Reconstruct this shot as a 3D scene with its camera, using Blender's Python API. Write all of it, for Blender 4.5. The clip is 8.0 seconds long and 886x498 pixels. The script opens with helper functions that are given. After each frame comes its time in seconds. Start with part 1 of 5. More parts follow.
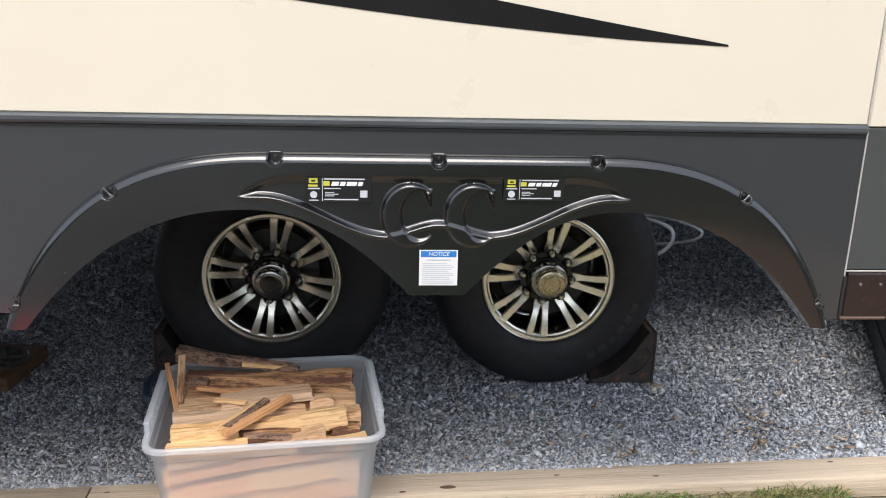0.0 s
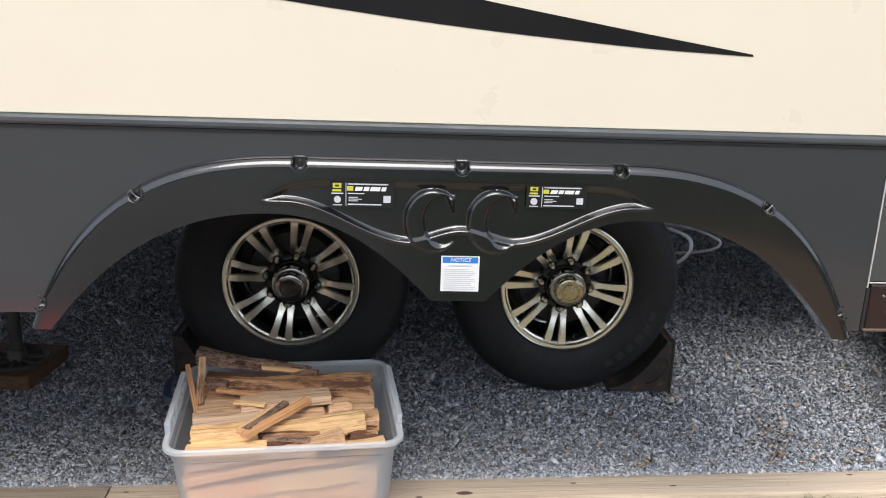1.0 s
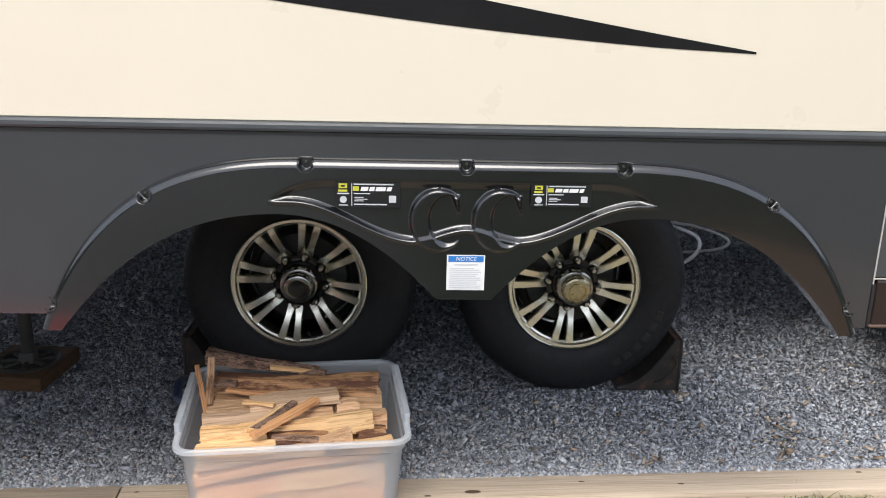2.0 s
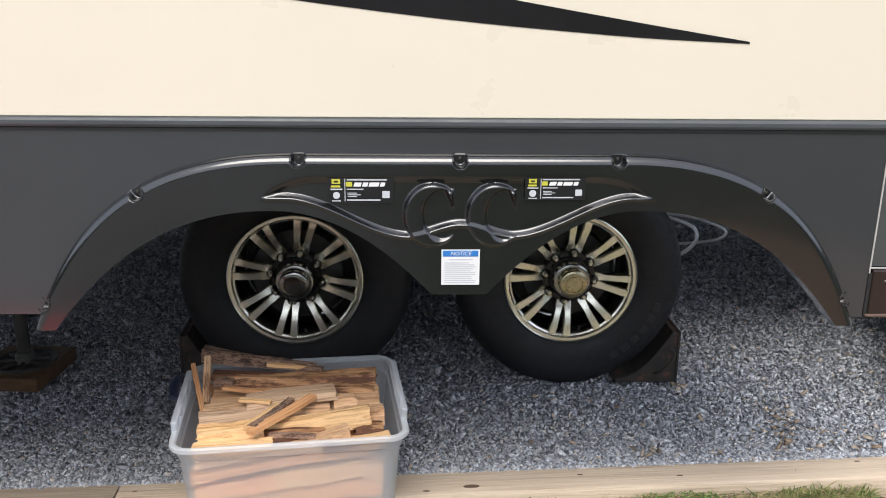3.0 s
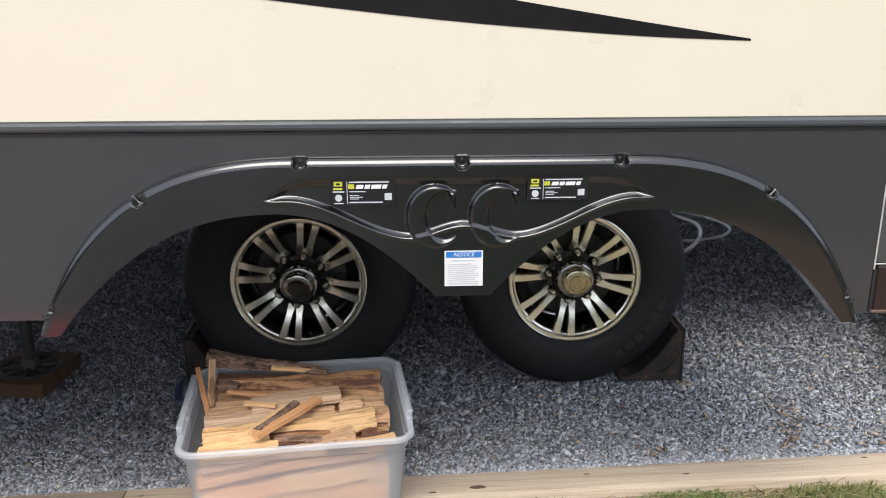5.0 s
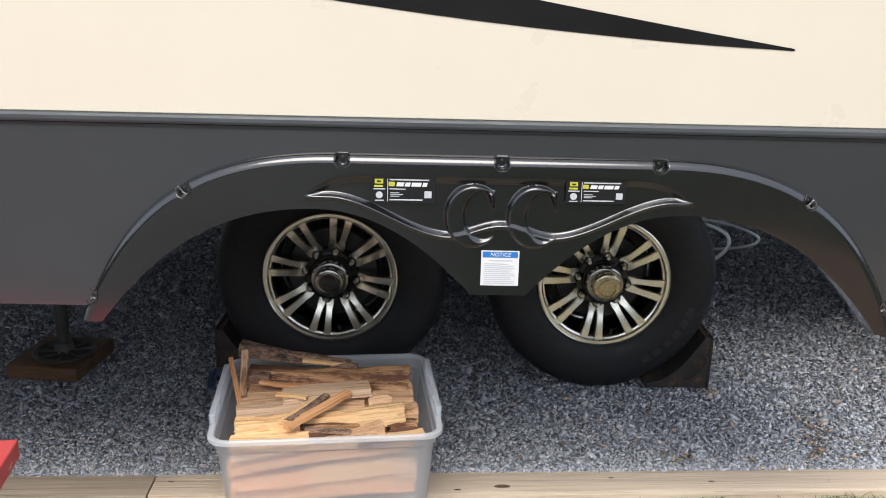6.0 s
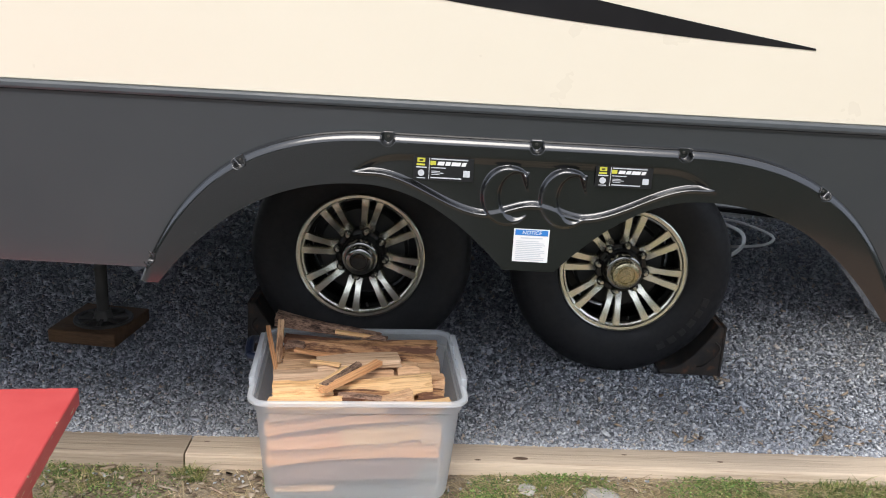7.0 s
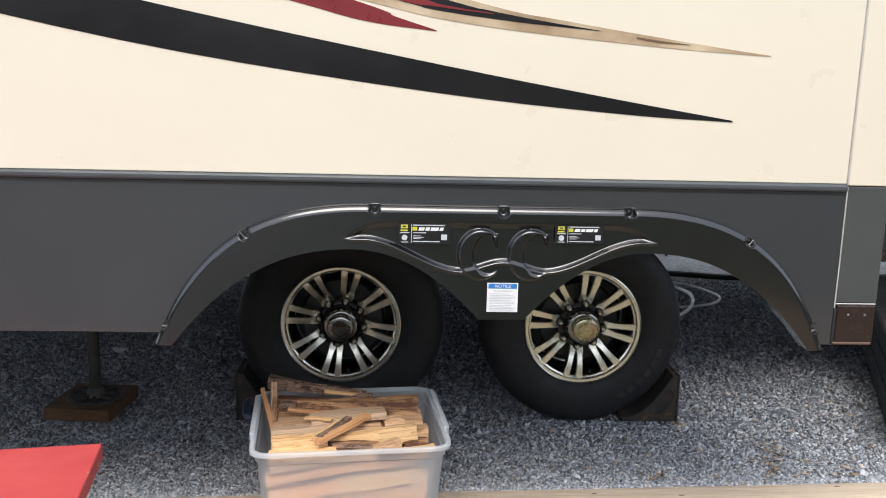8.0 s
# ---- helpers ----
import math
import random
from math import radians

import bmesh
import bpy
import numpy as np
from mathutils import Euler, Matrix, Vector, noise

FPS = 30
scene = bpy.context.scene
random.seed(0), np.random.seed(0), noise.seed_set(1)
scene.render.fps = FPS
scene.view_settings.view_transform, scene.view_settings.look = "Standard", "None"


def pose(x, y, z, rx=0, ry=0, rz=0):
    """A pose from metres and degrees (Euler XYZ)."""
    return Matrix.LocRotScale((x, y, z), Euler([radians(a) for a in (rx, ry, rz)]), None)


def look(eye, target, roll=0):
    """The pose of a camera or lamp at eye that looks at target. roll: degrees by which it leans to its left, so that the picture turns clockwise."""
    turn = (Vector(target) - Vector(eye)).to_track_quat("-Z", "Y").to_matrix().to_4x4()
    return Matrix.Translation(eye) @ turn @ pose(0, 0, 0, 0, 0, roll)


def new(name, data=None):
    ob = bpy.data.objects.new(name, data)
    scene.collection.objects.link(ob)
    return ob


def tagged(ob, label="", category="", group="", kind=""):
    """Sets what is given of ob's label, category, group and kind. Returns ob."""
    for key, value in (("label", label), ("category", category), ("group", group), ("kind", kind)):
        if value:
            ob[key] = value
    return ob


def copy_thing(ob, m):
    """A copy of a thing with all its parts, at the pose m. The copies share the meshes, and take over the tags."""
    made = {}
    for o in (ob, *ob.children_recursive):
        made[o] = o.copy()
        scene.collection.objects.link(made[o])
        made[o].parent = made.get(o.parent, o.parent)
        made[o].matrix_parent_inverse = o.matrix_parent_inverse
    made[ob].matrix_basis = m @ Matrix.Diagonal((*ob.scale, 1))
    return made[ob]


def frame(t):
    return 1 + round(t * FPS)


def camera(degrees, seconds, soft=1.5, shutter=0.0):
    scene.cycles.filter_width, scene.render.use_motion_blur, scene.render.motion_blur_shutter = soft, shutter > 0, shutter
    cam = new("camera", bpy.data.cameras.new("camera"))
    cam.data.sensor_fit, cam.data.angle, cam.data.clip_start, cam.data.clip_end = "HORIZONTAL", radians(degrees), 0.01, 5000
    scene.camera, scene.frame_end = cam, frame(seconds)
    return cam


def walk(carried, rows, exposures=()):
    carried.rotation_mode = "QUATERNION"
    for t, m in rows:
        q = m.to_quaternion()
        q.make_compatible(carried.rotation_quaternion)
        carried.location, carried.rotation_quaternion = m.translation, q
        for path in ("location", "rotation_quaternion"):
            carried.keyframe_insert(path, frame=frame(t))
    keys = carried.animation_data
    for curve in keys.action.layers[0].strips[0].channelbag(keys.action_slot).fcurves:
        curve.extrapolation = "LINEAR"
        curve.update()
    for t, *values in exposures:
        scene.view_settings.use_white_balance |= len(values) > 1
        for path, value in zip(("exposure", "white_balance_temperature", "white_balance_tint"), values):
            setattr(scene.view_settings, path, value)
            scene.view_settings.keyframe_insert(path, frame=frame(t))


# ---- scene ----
cam = camera(54.7, 8.0, 1.0)
PATH = [
    (0, (-0.116, -1.638, 1.267), (0.033, 0.277, 0.709), 1.5),
    (0.5, (-0.122, -1.651, 1.273), (0.011, 0.266, 0.719), 1.8),
    (1, (-0.131, -1.644, 1.268), (-0.016, 0.277, 0.723), 2.0),
    (1.5, (-0.134, -1.656, 1.267), (-0.037, 0.266, 0.725), 1.7),
    (1.7, (-0.127, -1.656, 1.267), (-0.033, 0.267, 0.725), 1.6),
    (2.8, (-0.12, -1.654, 1.265), (-0.023, 0.267, 0.716), 0.8),
    (3, (-0.116, -1.649, 1.266), (-0.019, 0.269, 0.711), 0.7),
    (3.5, (-0.107, -1.644, 1.264), (-0.001, 0.272, 0.701), 0.2),
    (4, (-0.093, -1.638, 1.268), (0.018, 0.278, 0.706), -0.7),
    (4.5, (-0.095, -1.638, 1.268), (0.01, 0.28, 0.712), -0.6),
    (4.7, (-0.105, -1.642, 1.267), (-0.005, 0.277, 0.712), -0.3),
    (5.8, (-0.127, -1.653, 1.271), (-0.081, 0.267, 0.715), 0.5),
    (6, (-0.146, -1.665, 1.27), (-0.108, 0.256, 0.715), 1.4),
    (6.2, (-0.176, -1.694, 1.258), (-0.144, 0.225, 0.697), 2.7),
    (6.5, (-0.213, -1.717, 1.246), (-0.193, 0.198, 0.667), 3.9),
    (6.7, (-0.217, -1.73, 1.261), (-0.202, 0.18, 0.668), 4.1),
    (7, (-0.196, -1.79, 1.262), (-0.185, 0.128, 0.695), 3.2),
    (7.2, (-0.168, -1.85, 1.27), (-0.146, 0.072, 0.717), 2.4),
    (7.5, (-0.165, -1.937, 1.233), (-0.108, -0.006, 0.714), 1.7),
    (7.7, (-0.176, -1.975, 1.218), (-0.108, -0.03, 0.756), 1.6),
    (8, (-0.257, -2.058, 1.265), (-0.151, -0.096, 0.891), 1.4),
]
EXPOSURE = 0.92
walk(cam, [(t, look(eye, target, roll)) for t, eye, target, roll in PATH], [(0, EXPOSURE), (6.5, EXPOSURE), (7.0, EXPOSURE + 0.04), (7.5, EXPOSURE), (8, EXPOSURE)])

# ---- daylight ----
SUN_ELEV, SUN_TURN = 54.0, 188.0
sky_world = bpy.data.worlds.new("sky")
scene.world = sky_world
sky_world.use_nodes = True
wn = sky_world.node_tree.nodes
sky = wn.new("ShaderNodeTexSky")
sky.sky_type = "NISHITA"
sky.sun_disc = False
sky.sun_elevation, sky.sun_rotation = radians(SUN_ELEV), radians(SUN_TURN)
sky.dust_density = 4.0
wn["Background"].inputs["Strength"].default_value = 0.12
# a high even cloud layer whitens the clear sky
veil = wn.new("ShaderNodeMix")
veil.data_type = "RGBA"
veil.inputs[0].default_value = 0.7
veil.inputs[7].default_value = (5.5, 5.95, 6.9, 1)
sky_world.node_tree.links.new(sky.outputs["Color"], veil.inputs[6])
sky_world.node_tree.links.new(veil.outputs[2], wn["Background"].inputs["Color"])
sun = new("sun", bpy.data.lights.new("sun", "SUN"))
sun.data.energy, sun.data.angle, sun.data.color = 1.42, radians(36), (1.0, 0.955, 0.895)
a = radians(SUN_TURN)
sun.matrix_world = look((0, 0, 0), (-math.sin(a), -math.cos(a), -math.tan(radians(SUN_ELEV))))


# ---- materials ----
def mat(name, base=(0.5, 0.5, 0.5), rough=0.5, metal=0.0, spec=0.5, coat=0.0):
    m = bpy.data.materials.new(name)
    m.use_nodes = True
    b = m.node_tree.nodes["Principled BSDF"]
    b.inputs["Base Color"].default_value = (*base, 1)
    b.inputs["Roughness"].default_value = rough
    b.inputs["Metallic"].default_value = metal
    b.inputs["Specular IOR Level"].default_value = spec
    b.inputs["Coat Weight"].default_value = coat
    b.inputs["Coat Roughness"].default_value = 0.08
    return m


def node(m, kind, **values):
    n = m.node_tree.nodes.new(kind)
    for key, value in values.items():
        n.inputs[key].default_value = value
    return n


def wire(m, a, b):
    m.node_tree.links.new(a, b)


def ramp(m, fac, stops, constant=False):
    n = m.node_tree.nodes.new("ShaderNodeValToRGB")
    n.color_ramp.interpolation = "CONSTANT" if constant else "LINEAR"
    els = n.color_ramp.elements
    while len(els) < len(stops):
        els.new(0.5)
    for e, (p, c) in zip(els, stops):
        e.position, e.color = p, (*c, 1)
    wire(m, fac, n.inputs["Fac"])
    return n


def coords(m, scale=(1, 1, 1), which="Object"):
    tc = m.node_tree.nodes.new("ShaderNodeTexCoord")
    mp = node(m, "ShaderNodeMapping", Scale=scale)
    wire(m, tc.outputs[which], mp.inputs["Vector"])
    return mp


def noise_tex(m, vec, scale, detail=4.0, rough=0.55):
    n = node(m, "ShaderNodeTexNoise", Scale=scale, Detail=detail, Roughness=rough)
    wire(m, vec.outputs[0], n.inputs["Vector"])
    return n


def blend(m, fac, a, b, kind="MIX"):
    n = m.node_tree.nodes.new("ShaderNodeMix")
    n.data_type, n.blend_type = "RGBA", kind
    if isinstance(fac, float):
        n.inputs[0].default_value = fac
    else:
        wire(m, fac, n.inputs[0])
    for sock, v in ((n.inputs[6], a), (n.inputs[7], b)):
        if isinstance(v, tuple):
            sock.default_value = (*v, 1)
        else:
            wire(m, v, sock)
    return n.outputs[2]


def bump(m, height, strength, distance=0.01):
    b = node(m, "ShaderNodeBump", Strength=strength, Distance=distance)
    wire(m, height, b.inputs["Height"])
    wire(m, b.outputs["Normal"], m.node_tree.nodes["Principled BSDF"].inputs["Normal"])


def base_of(m, socket, name="Base Color"):
    wire(m, socket, m.node_tree.nodes["Principled BSDF"].inputs[name])


def painted(name, c1, c2, rough, scale=3.0, spec=0.5, coat=0.0, dust=None, wave=0.02):
    """A painted or moulded sheet: two close tones, fine dust specks and a slight waviness."""
    m = mat(name, c1, rough, 0, spec, coat)
    v = coords(m)
    n = noise_tex(m, v, scale, 5)
    col = ramp(m, n.outputs["Fac"], [(0.35, c1), (0.7, c2)]).outputs["Color"]
    if dust:
        d = noise_tex(m, v, 160.0, 2)
        f = ramp(m, d.outputs["Fac"], [(0.70, (0, 0, 0)), (0.78, (1, 1, 1))])
        col = blend(m, f.outputs["Color"], col, dust)
    base_of(m, col)
    r = ramp(m, noise_tex(m, v, scale * 4, 4).outputs["Fac"], [(0.3, (rough * 0.8,) * 3), (0.75, (rough * 1.3,) * 3)])
    base_of(m, r.outputs["Color"], "Roughness")
    bump(m, noise_tex(m, v, 2.2, 2).outputs["Fac"], wave, 0.02)
    return m


def woody(name, stops, axis_scale=(1.2, 16, 16), rough=0.75, rand=0.25, fine=1.0):
    """Wood with grain along the local x axis; the tone varies from piece to piece."""
    m = mat(name, stops[0][1], rough)
    v = coords(m, axis_scale)
    info = m.node_tree.nodes.new("ShaderNodeObjectInfo")
    shift = node(m, "ShaderNodeVectorMath")
    shift.operation = "ADD"
    comb = m.node_tree.nodes.new("ShaderNodeCombineXYZ")
    mul = node(m, "ShaderNodeMath")
    mul.operation = "MULTIPLY"
    mul.inputs[1].default_value = 57.0
    wire(m, info.outputs["Random"], mul.inputs[0])
    for k in range(3):
        wire(m, mul.outputs[0], comb.inputs[k])
    wire(m, v.outputs[0], shift.inputs[0])
    wire(m, comb.outputs[0], shift.inputs[1])
    n1 = noise_tex(m, shift, 1.6, 6, 0.6)
    n2 = noise_tex(m, shift, 7.0 * fine, 5, 0.65)
    mixed = node(m, "ShaderNodeMath")
    mixed.operation = "MULTIPLY_ADD"
    mixed.inputs[1].default_value = 0.55
    half = node(m, "ShaderNodeMath")
    half.operation = "MULTIPLY"
    half.inputs[1].default_value = 0.45
    wire(m, n2.outputs["Fac"], half.inputs[0])
    wire(m, n1.outputs["Fac"], mixed.inputs[0])
    wire(m, half.outputs[0], mixed.inputs[2])
    col = ramp(m, mixed.outputs[0], stops).outputs["Color"]
    hs = node(m, "ShaderNodeHueSaturation")
    rng = node(m, "ShaderNodeMapRange")
    rng.inputs["To Min"].default_value, rng.inputs["To Max"].default_value = 1 - rand, 1 + rand
    wire(m, info.outputs["Random"], rng.inputs["Value"])
    wire(m, rng.outputs[0], hs.inputs["Value"])
    wire(m, col, hs.inputs["Color"])
    base_of(m, hs.outputs["Color"])
    bump(m, mixed.outputs[0], 0.9, 0.008)
    return m


CREAM = painted("cream gelcoat", (0.755, 0.685, 0.557), (0.775, 0.705, 0.575), 0.32, 1.5)
GREY = painted("charcoal gelcoat", (0.040, 0.0425, 0.0455), (0.046, 0.0485, 0.051), 0.2, 2.0, 0.5, 0.4)
GREY_EDGE = painted("slate flange paint", (0.062, 0.067, 0.066), (0.072, 0.076, 0.075), 0.35, 3.0, 0.4)
FENDER = painted("black moulded plastic", (0.005, 0.0054, 0.006), (0.008, 0.0084, 0.009), 0.2, 4.0, 0.65, 1.0, (0.05, 0.05, 0.05), 0.03)
TRIM = painted("grey belt trim", (0.062, 0.070, 0.076), (0.080, 0.088, 0.094), 0.42, 8.0, 0.4)
# black panel; the brown reflection of table and boards is painted into it
SKIRT_REFLECT = painted("dark brown skirt", (0.022, 0.015, 0.013), (0.030, 0.019, 0.017), 0.25, 4.0)
CAULK = painted("caulk bead", (0.55, 0.53, 0.50), (0.42, 0.40, 0.37), 0.6, 30.0)
DECAL_BLACK = painted("black vinyl", (0.013, 0.012, 0.013), (0.018, 0.017, 0.018), 0.16, 3.0, 0.4)
DECAL_RED = painted("dark red vinyl", (0.17, 0.012, 0.016), (0.21, 0.018, 0.02), 0.3, 5.0)
DECAL_GOLD = painted("tan vinyl", (0.30, 0.20, 0.11), (0.66, 0.53, 0.37), 0.35, 5.0)
UNDER = painted("black underbelly", (0.012, 0.012, 0.012), (0.02, 0.019, 0.018), 0.7, 5.0)
RUBBER = painted("tyre rubber", (0.012, 0.0124, 0.014), (0.017, 0.0174, 0.019), 0.58, 12.0, 0.35)
SIDEWALL = mat("worn raised rubber", (0.016, 0.016, 0.017), 0.5)
ALLOY = mat("machined alloy", (0.90, 0.88, 0.76), 0.27, 1.0)
CHROME = mat("chrome nuts", (0.55, 0.53, 0.48), 0.26, 1.0)
HUB_DARK = mat("black hub gloss", (0.012, 0.012, 0.012), 0.22)
bump(ALLOY, noise_tex(ALLOY, coords(ALLOY, (60, 60, 60)), 1.0, 3).outputs["Fac"], 0.03, 0.001)
GUNMETAL = painted("dark chrome", (0.30, 0.295, 0.28), (0.38, 0.37, 0.35), 0.13, 20.0)
GUNMETAL.node_tree.nodes["Principled BSDF"].inputs["Metallic"].default_value = 1.0
# the gold tint stands for sunlit surroundings reflected in the cap
CAP_GOLD_REFLECT = painted("brass cap", (0.50, 0.44, 0.29), (0.58, 0.52, 0.36), 0.25, 20.0)
CAP_GOLD_REFLECT.node_tree.nodes["Principled BSDF"].inputs["Metallic"].default_value = 1.0
BARREL = mat("dark barrel paint", (0.02, 0.02, 0.02), 0.4)
STEEL = painted("dull steel", (0.030, 0.028, 0.025), (0.052, 0.047, 0.040), 0.55, 15.0)
SCREW = mat("zinc screw", (0.6, 0.6, 0.6), 0.3, 1.0)
STICK_BLACK = mat("black label film", (0.012, 0.012, 0.013), 0.35)
STICK_WHITE = mat("white label print", (0.78, 0.78, 0.78), 0.45)
STICK_GREY = mat("pale grey print", (0.55, 0.57, 0.60), 0.5)
STICK_BLUE = mat("blue label print", (0.03, 0.19, 0.55), 0.4)
STICK_YELLOW = mat("yellow label print", (0.55, 0.53, 0.06), 0.4)
HOSE = mat("white hose", (0.88, 0.88, 0.87), 0.35)
HOSE_BLACK = mat("black hose", (0.015, 0.015, 0.015), 0.5)
TIMBER = woody("treated timber", [(0.36, (0.36, 0.26, 0.19)), (0.44, (0.54, 0.43, 0.32)), (0.54, (0.66, 0.54, 0.41)), (0.66, (0.52, 0.405, 0.30))], (0.45, 22, 22), 0.8, 0.0)
# TIMBER's tones at about half to two thirds of their value
TIMBER_DARK = woody("weathered timber", [(0.36, (0.17, 0.13, 0.10)), (0.44, (0.32, 0.255, 0.19)), (0.54, (0.43, 0.35, 0.265)), (0.66, (0.29, 0.225, 0.165))], (0.45, 22, 22), 0.85, 0.0)


def split_wood(name, pale, deep, stain, stain_at=0.62, rough=0.75):
    """Freshly split wood: fine fibres along x, soft bands of tone, brown stains and torn relief."""
    m = mat(name, pale, rough)
    info = m.node_tree.nodes.new("ShaderNodeObjectInfo")
    off = m.node_tree.nodes.new("ShaderNodeCombineXYZ")
    mul = node(m, "ShaderNodeMath")
    mul.operation = "MULTIPLY"
    mul.inputs[1].default_value = 43.0
    wire(m, info.outputs["Random"], mul.inputs[0])
    for k in range(3):
        wire(m, mul.outputs[0], off.inputs[k])

    def moved(scale):
        n = node(m, "ShaderNodeVectorMath")
        n.operation = "ADD"
        wire(m, coords(m, scale).outputs[0], n.inputs[0])
        wire(m, off.outputs[0], n.inputs[1])
        return n
    fibre = noise_tex(m, moved((5, 230, 230)), 1.0, 5, 0.65)
    band = noise_tex(m, moved((2.5, 34, 34)), 1.0, 3, 0.5)
    blot = noise_tex(m, moved((7, 26, 26)), 1.0, 6, 0.7)
    col = ramp(m, band.outputs["Fac"], [(0.35, deep), (0.55, pale)]).outputs["Color"]
    k = ramp(m, fibre.outputs["Fac"], [(0.30, (0.50, 0.42, 0.35)), (0.50, (0.96, 0.95, 0.94)), (0.70, (1.10, 1.10, 1.10))]).outputs["Color"]
    col = blend(m, 1.0, col, k, "MULTIPLY")
    f = ramp(m, blot.outputs["Fac"], [(stain_at - 0.03, (0, 0, 0)), (stain_at + 0.07, (0.9, 0.9, 0.9))]).outputs["Color"]
    col = blend(m, f, col, stain)
    hs = node(m, "ShaderNodeHueSaturation")
    rng = node(m, "ShaderNodeMapRange")
    rng.inputs["To Min"].default_value, rng.inputs["To Max"].default_value = 0.86, 1.14
    wire(m, info.outputs["Random"], rng.inputs["Value"])
    wire(m, rng.outputs[0], hs.inputs["Value"])
    wire(m, col, hs.inputs["Color"])
    base_of(m, hs.outputs["Color"])
    bump(m, fibre.outputs["Fac"], 0.8, 0.004)
    return m


YELLOW_WOOD = split_wood("fresh split wood", (0.87, 0.58, 0.30), (0.80, 0.48, 0.22), (0.42, 0.20, 0.07), 0.64)
GREY_WOOD = split_wood("weathered split wood", (0.70, 0.455, 0.27), (0.57, 0.335, 0.18), (0.22, 0.105, 0.055), 0.60)
SLAB_WOOD = split_wood("smooth greyish slab wood", (0.60, 0.42, 0.28), (0.54, 0.365, 0.24), (0.36, 0.22, 0.14), 0.70)
BROWN_WOOD = split_wood("brown streaked wood", (0.56, 0.32, 0.16), (0.31, 0.15, 0.07), (0.085, 0.030, 0.018), 0.48)
ORANGE_WOOD = split_wood("orange heartwood", (0.78, 0.42, 0.20), (0.68, 0.33, 0.15), (0.42, 0.20, 0.09), 0.70)
DARK_WOOD = split_wood("dark purplish barked wood", (0.34, 0.22, 0.17), (0.22, 0.13, 0.10), (0.10, 0.055, 0.045), 0.58)
BARK = woody("rough bark", [(0.36, (0.020, 0.012, 0.009)), (0.45, (0.12, 0.07, 0.048)), (0.54, (0.34, 0.215, 0.15)), (0.64, (0.09, 0.052, 0.038))], (14, 42, 42), 0.9, 0.1)
BLOCK_WOOD = woody("old brown block", [(0.3, (0.05, 0.026, 0.012)), (0.55, (0.14, 0.075, 0.035)), (0.8, (0.09, 0.05, 0.025))], (3, 14, 14), 0.85, 0.1)
DECK_WOOD = woody("brown deck boards", [(0.3, (0.13, 0.07, 0.04)), (0.5, (0.28, 0.17, 0.10)), (0.75, (0.36, 0.24, 0.15))], (1.0, 14, 14), 0.8, 0.12)
GREY_DECK = woody("weathered grey boards", [(0.3, (0.16, 0.15, 0.14)), (0.5, (0.30, 0.28, 0.27)), (0.75, (0.40, 0.38, 0.36))], (1.0, 14, 14), 0.85, 0.08)
BLACK_BOARD = painted("black side board", (0.010, 0.010, 0.011), (0.016, 0.016, 0.017), 0.55, 8.0)


def red_paint():
    m = mat("worn red paint", (0.55, 0.05, 0.045), 0.45)
    v = coords(m, (1, 1, 1))
    n = noise_tex(m, v, 6.0, 6)
    red = ramp(m, n.outputs["Fac"], [(0.3, (0.50, 0.062, 0.062)), (0.7, (0.60, 0.098, 0.094))]).outputs["Color"]
    chip = noise_tex(m, coords(m, (30, 14, 60)), 1.0, 7, 0.7)
    # the arris at x = 0 is knocked about more than the face
    sep = m.node_tree.nodes.new("ShaderNodeSeparateXYZ")
    wire(m, coords(m).outputs[0], sep.inputs[0])
    arris = node(m, "ShaderNodeMapRange")
    for key, value in (("From Min", -0.010), ("From Max", -0.001), ("To Min", 0.0), ("To Max", 0.09)):
        arris.inputs[key].default_value = value
    wire(m, sep.outputs[0], arris.inputs["Value"])
    both = node(m, "ShaderNodeMath")
    both.operation = "ADD"
    wire(m, chip.outputs["Fac"], both.inputs[0])
    wire(m, arris.outputs[0], both.inputs[1])
    f = ramp(m, both.outputs[0], [(0.69, (0, 0, 0)), (0.705, (1, 1, 1))]).outputs["Color"]
    base_of(m, blend(m, f, red, (0.62, 0.50, 0.32)))
    bump(m, noise_tex(m, coords(m, (40, 4, 40)), 1.0, 5).outputs["Fac"], 0.25, 0.003)
    return m


RED = red_paint()


def rust():
    m = mat("rusty chock steel", (0.02, 0.018, 0.016), 0.7)
    v = coords(m)
    n = noise_tex(m, v, 18.0, 6, 0.65)
    base_of(m, ramp(m, n.outputs["Fac"], [(0.4, (0.018, 0.017, 0.016)), (0.58, (0.034, 0.025, 0.019)), (0.70, (0.11, 0.048, 0.025))]).outputs["Color"])
    bump(m, n.outputs["Fac"], 0.4, 0.004)
    return m


RUST = rust()


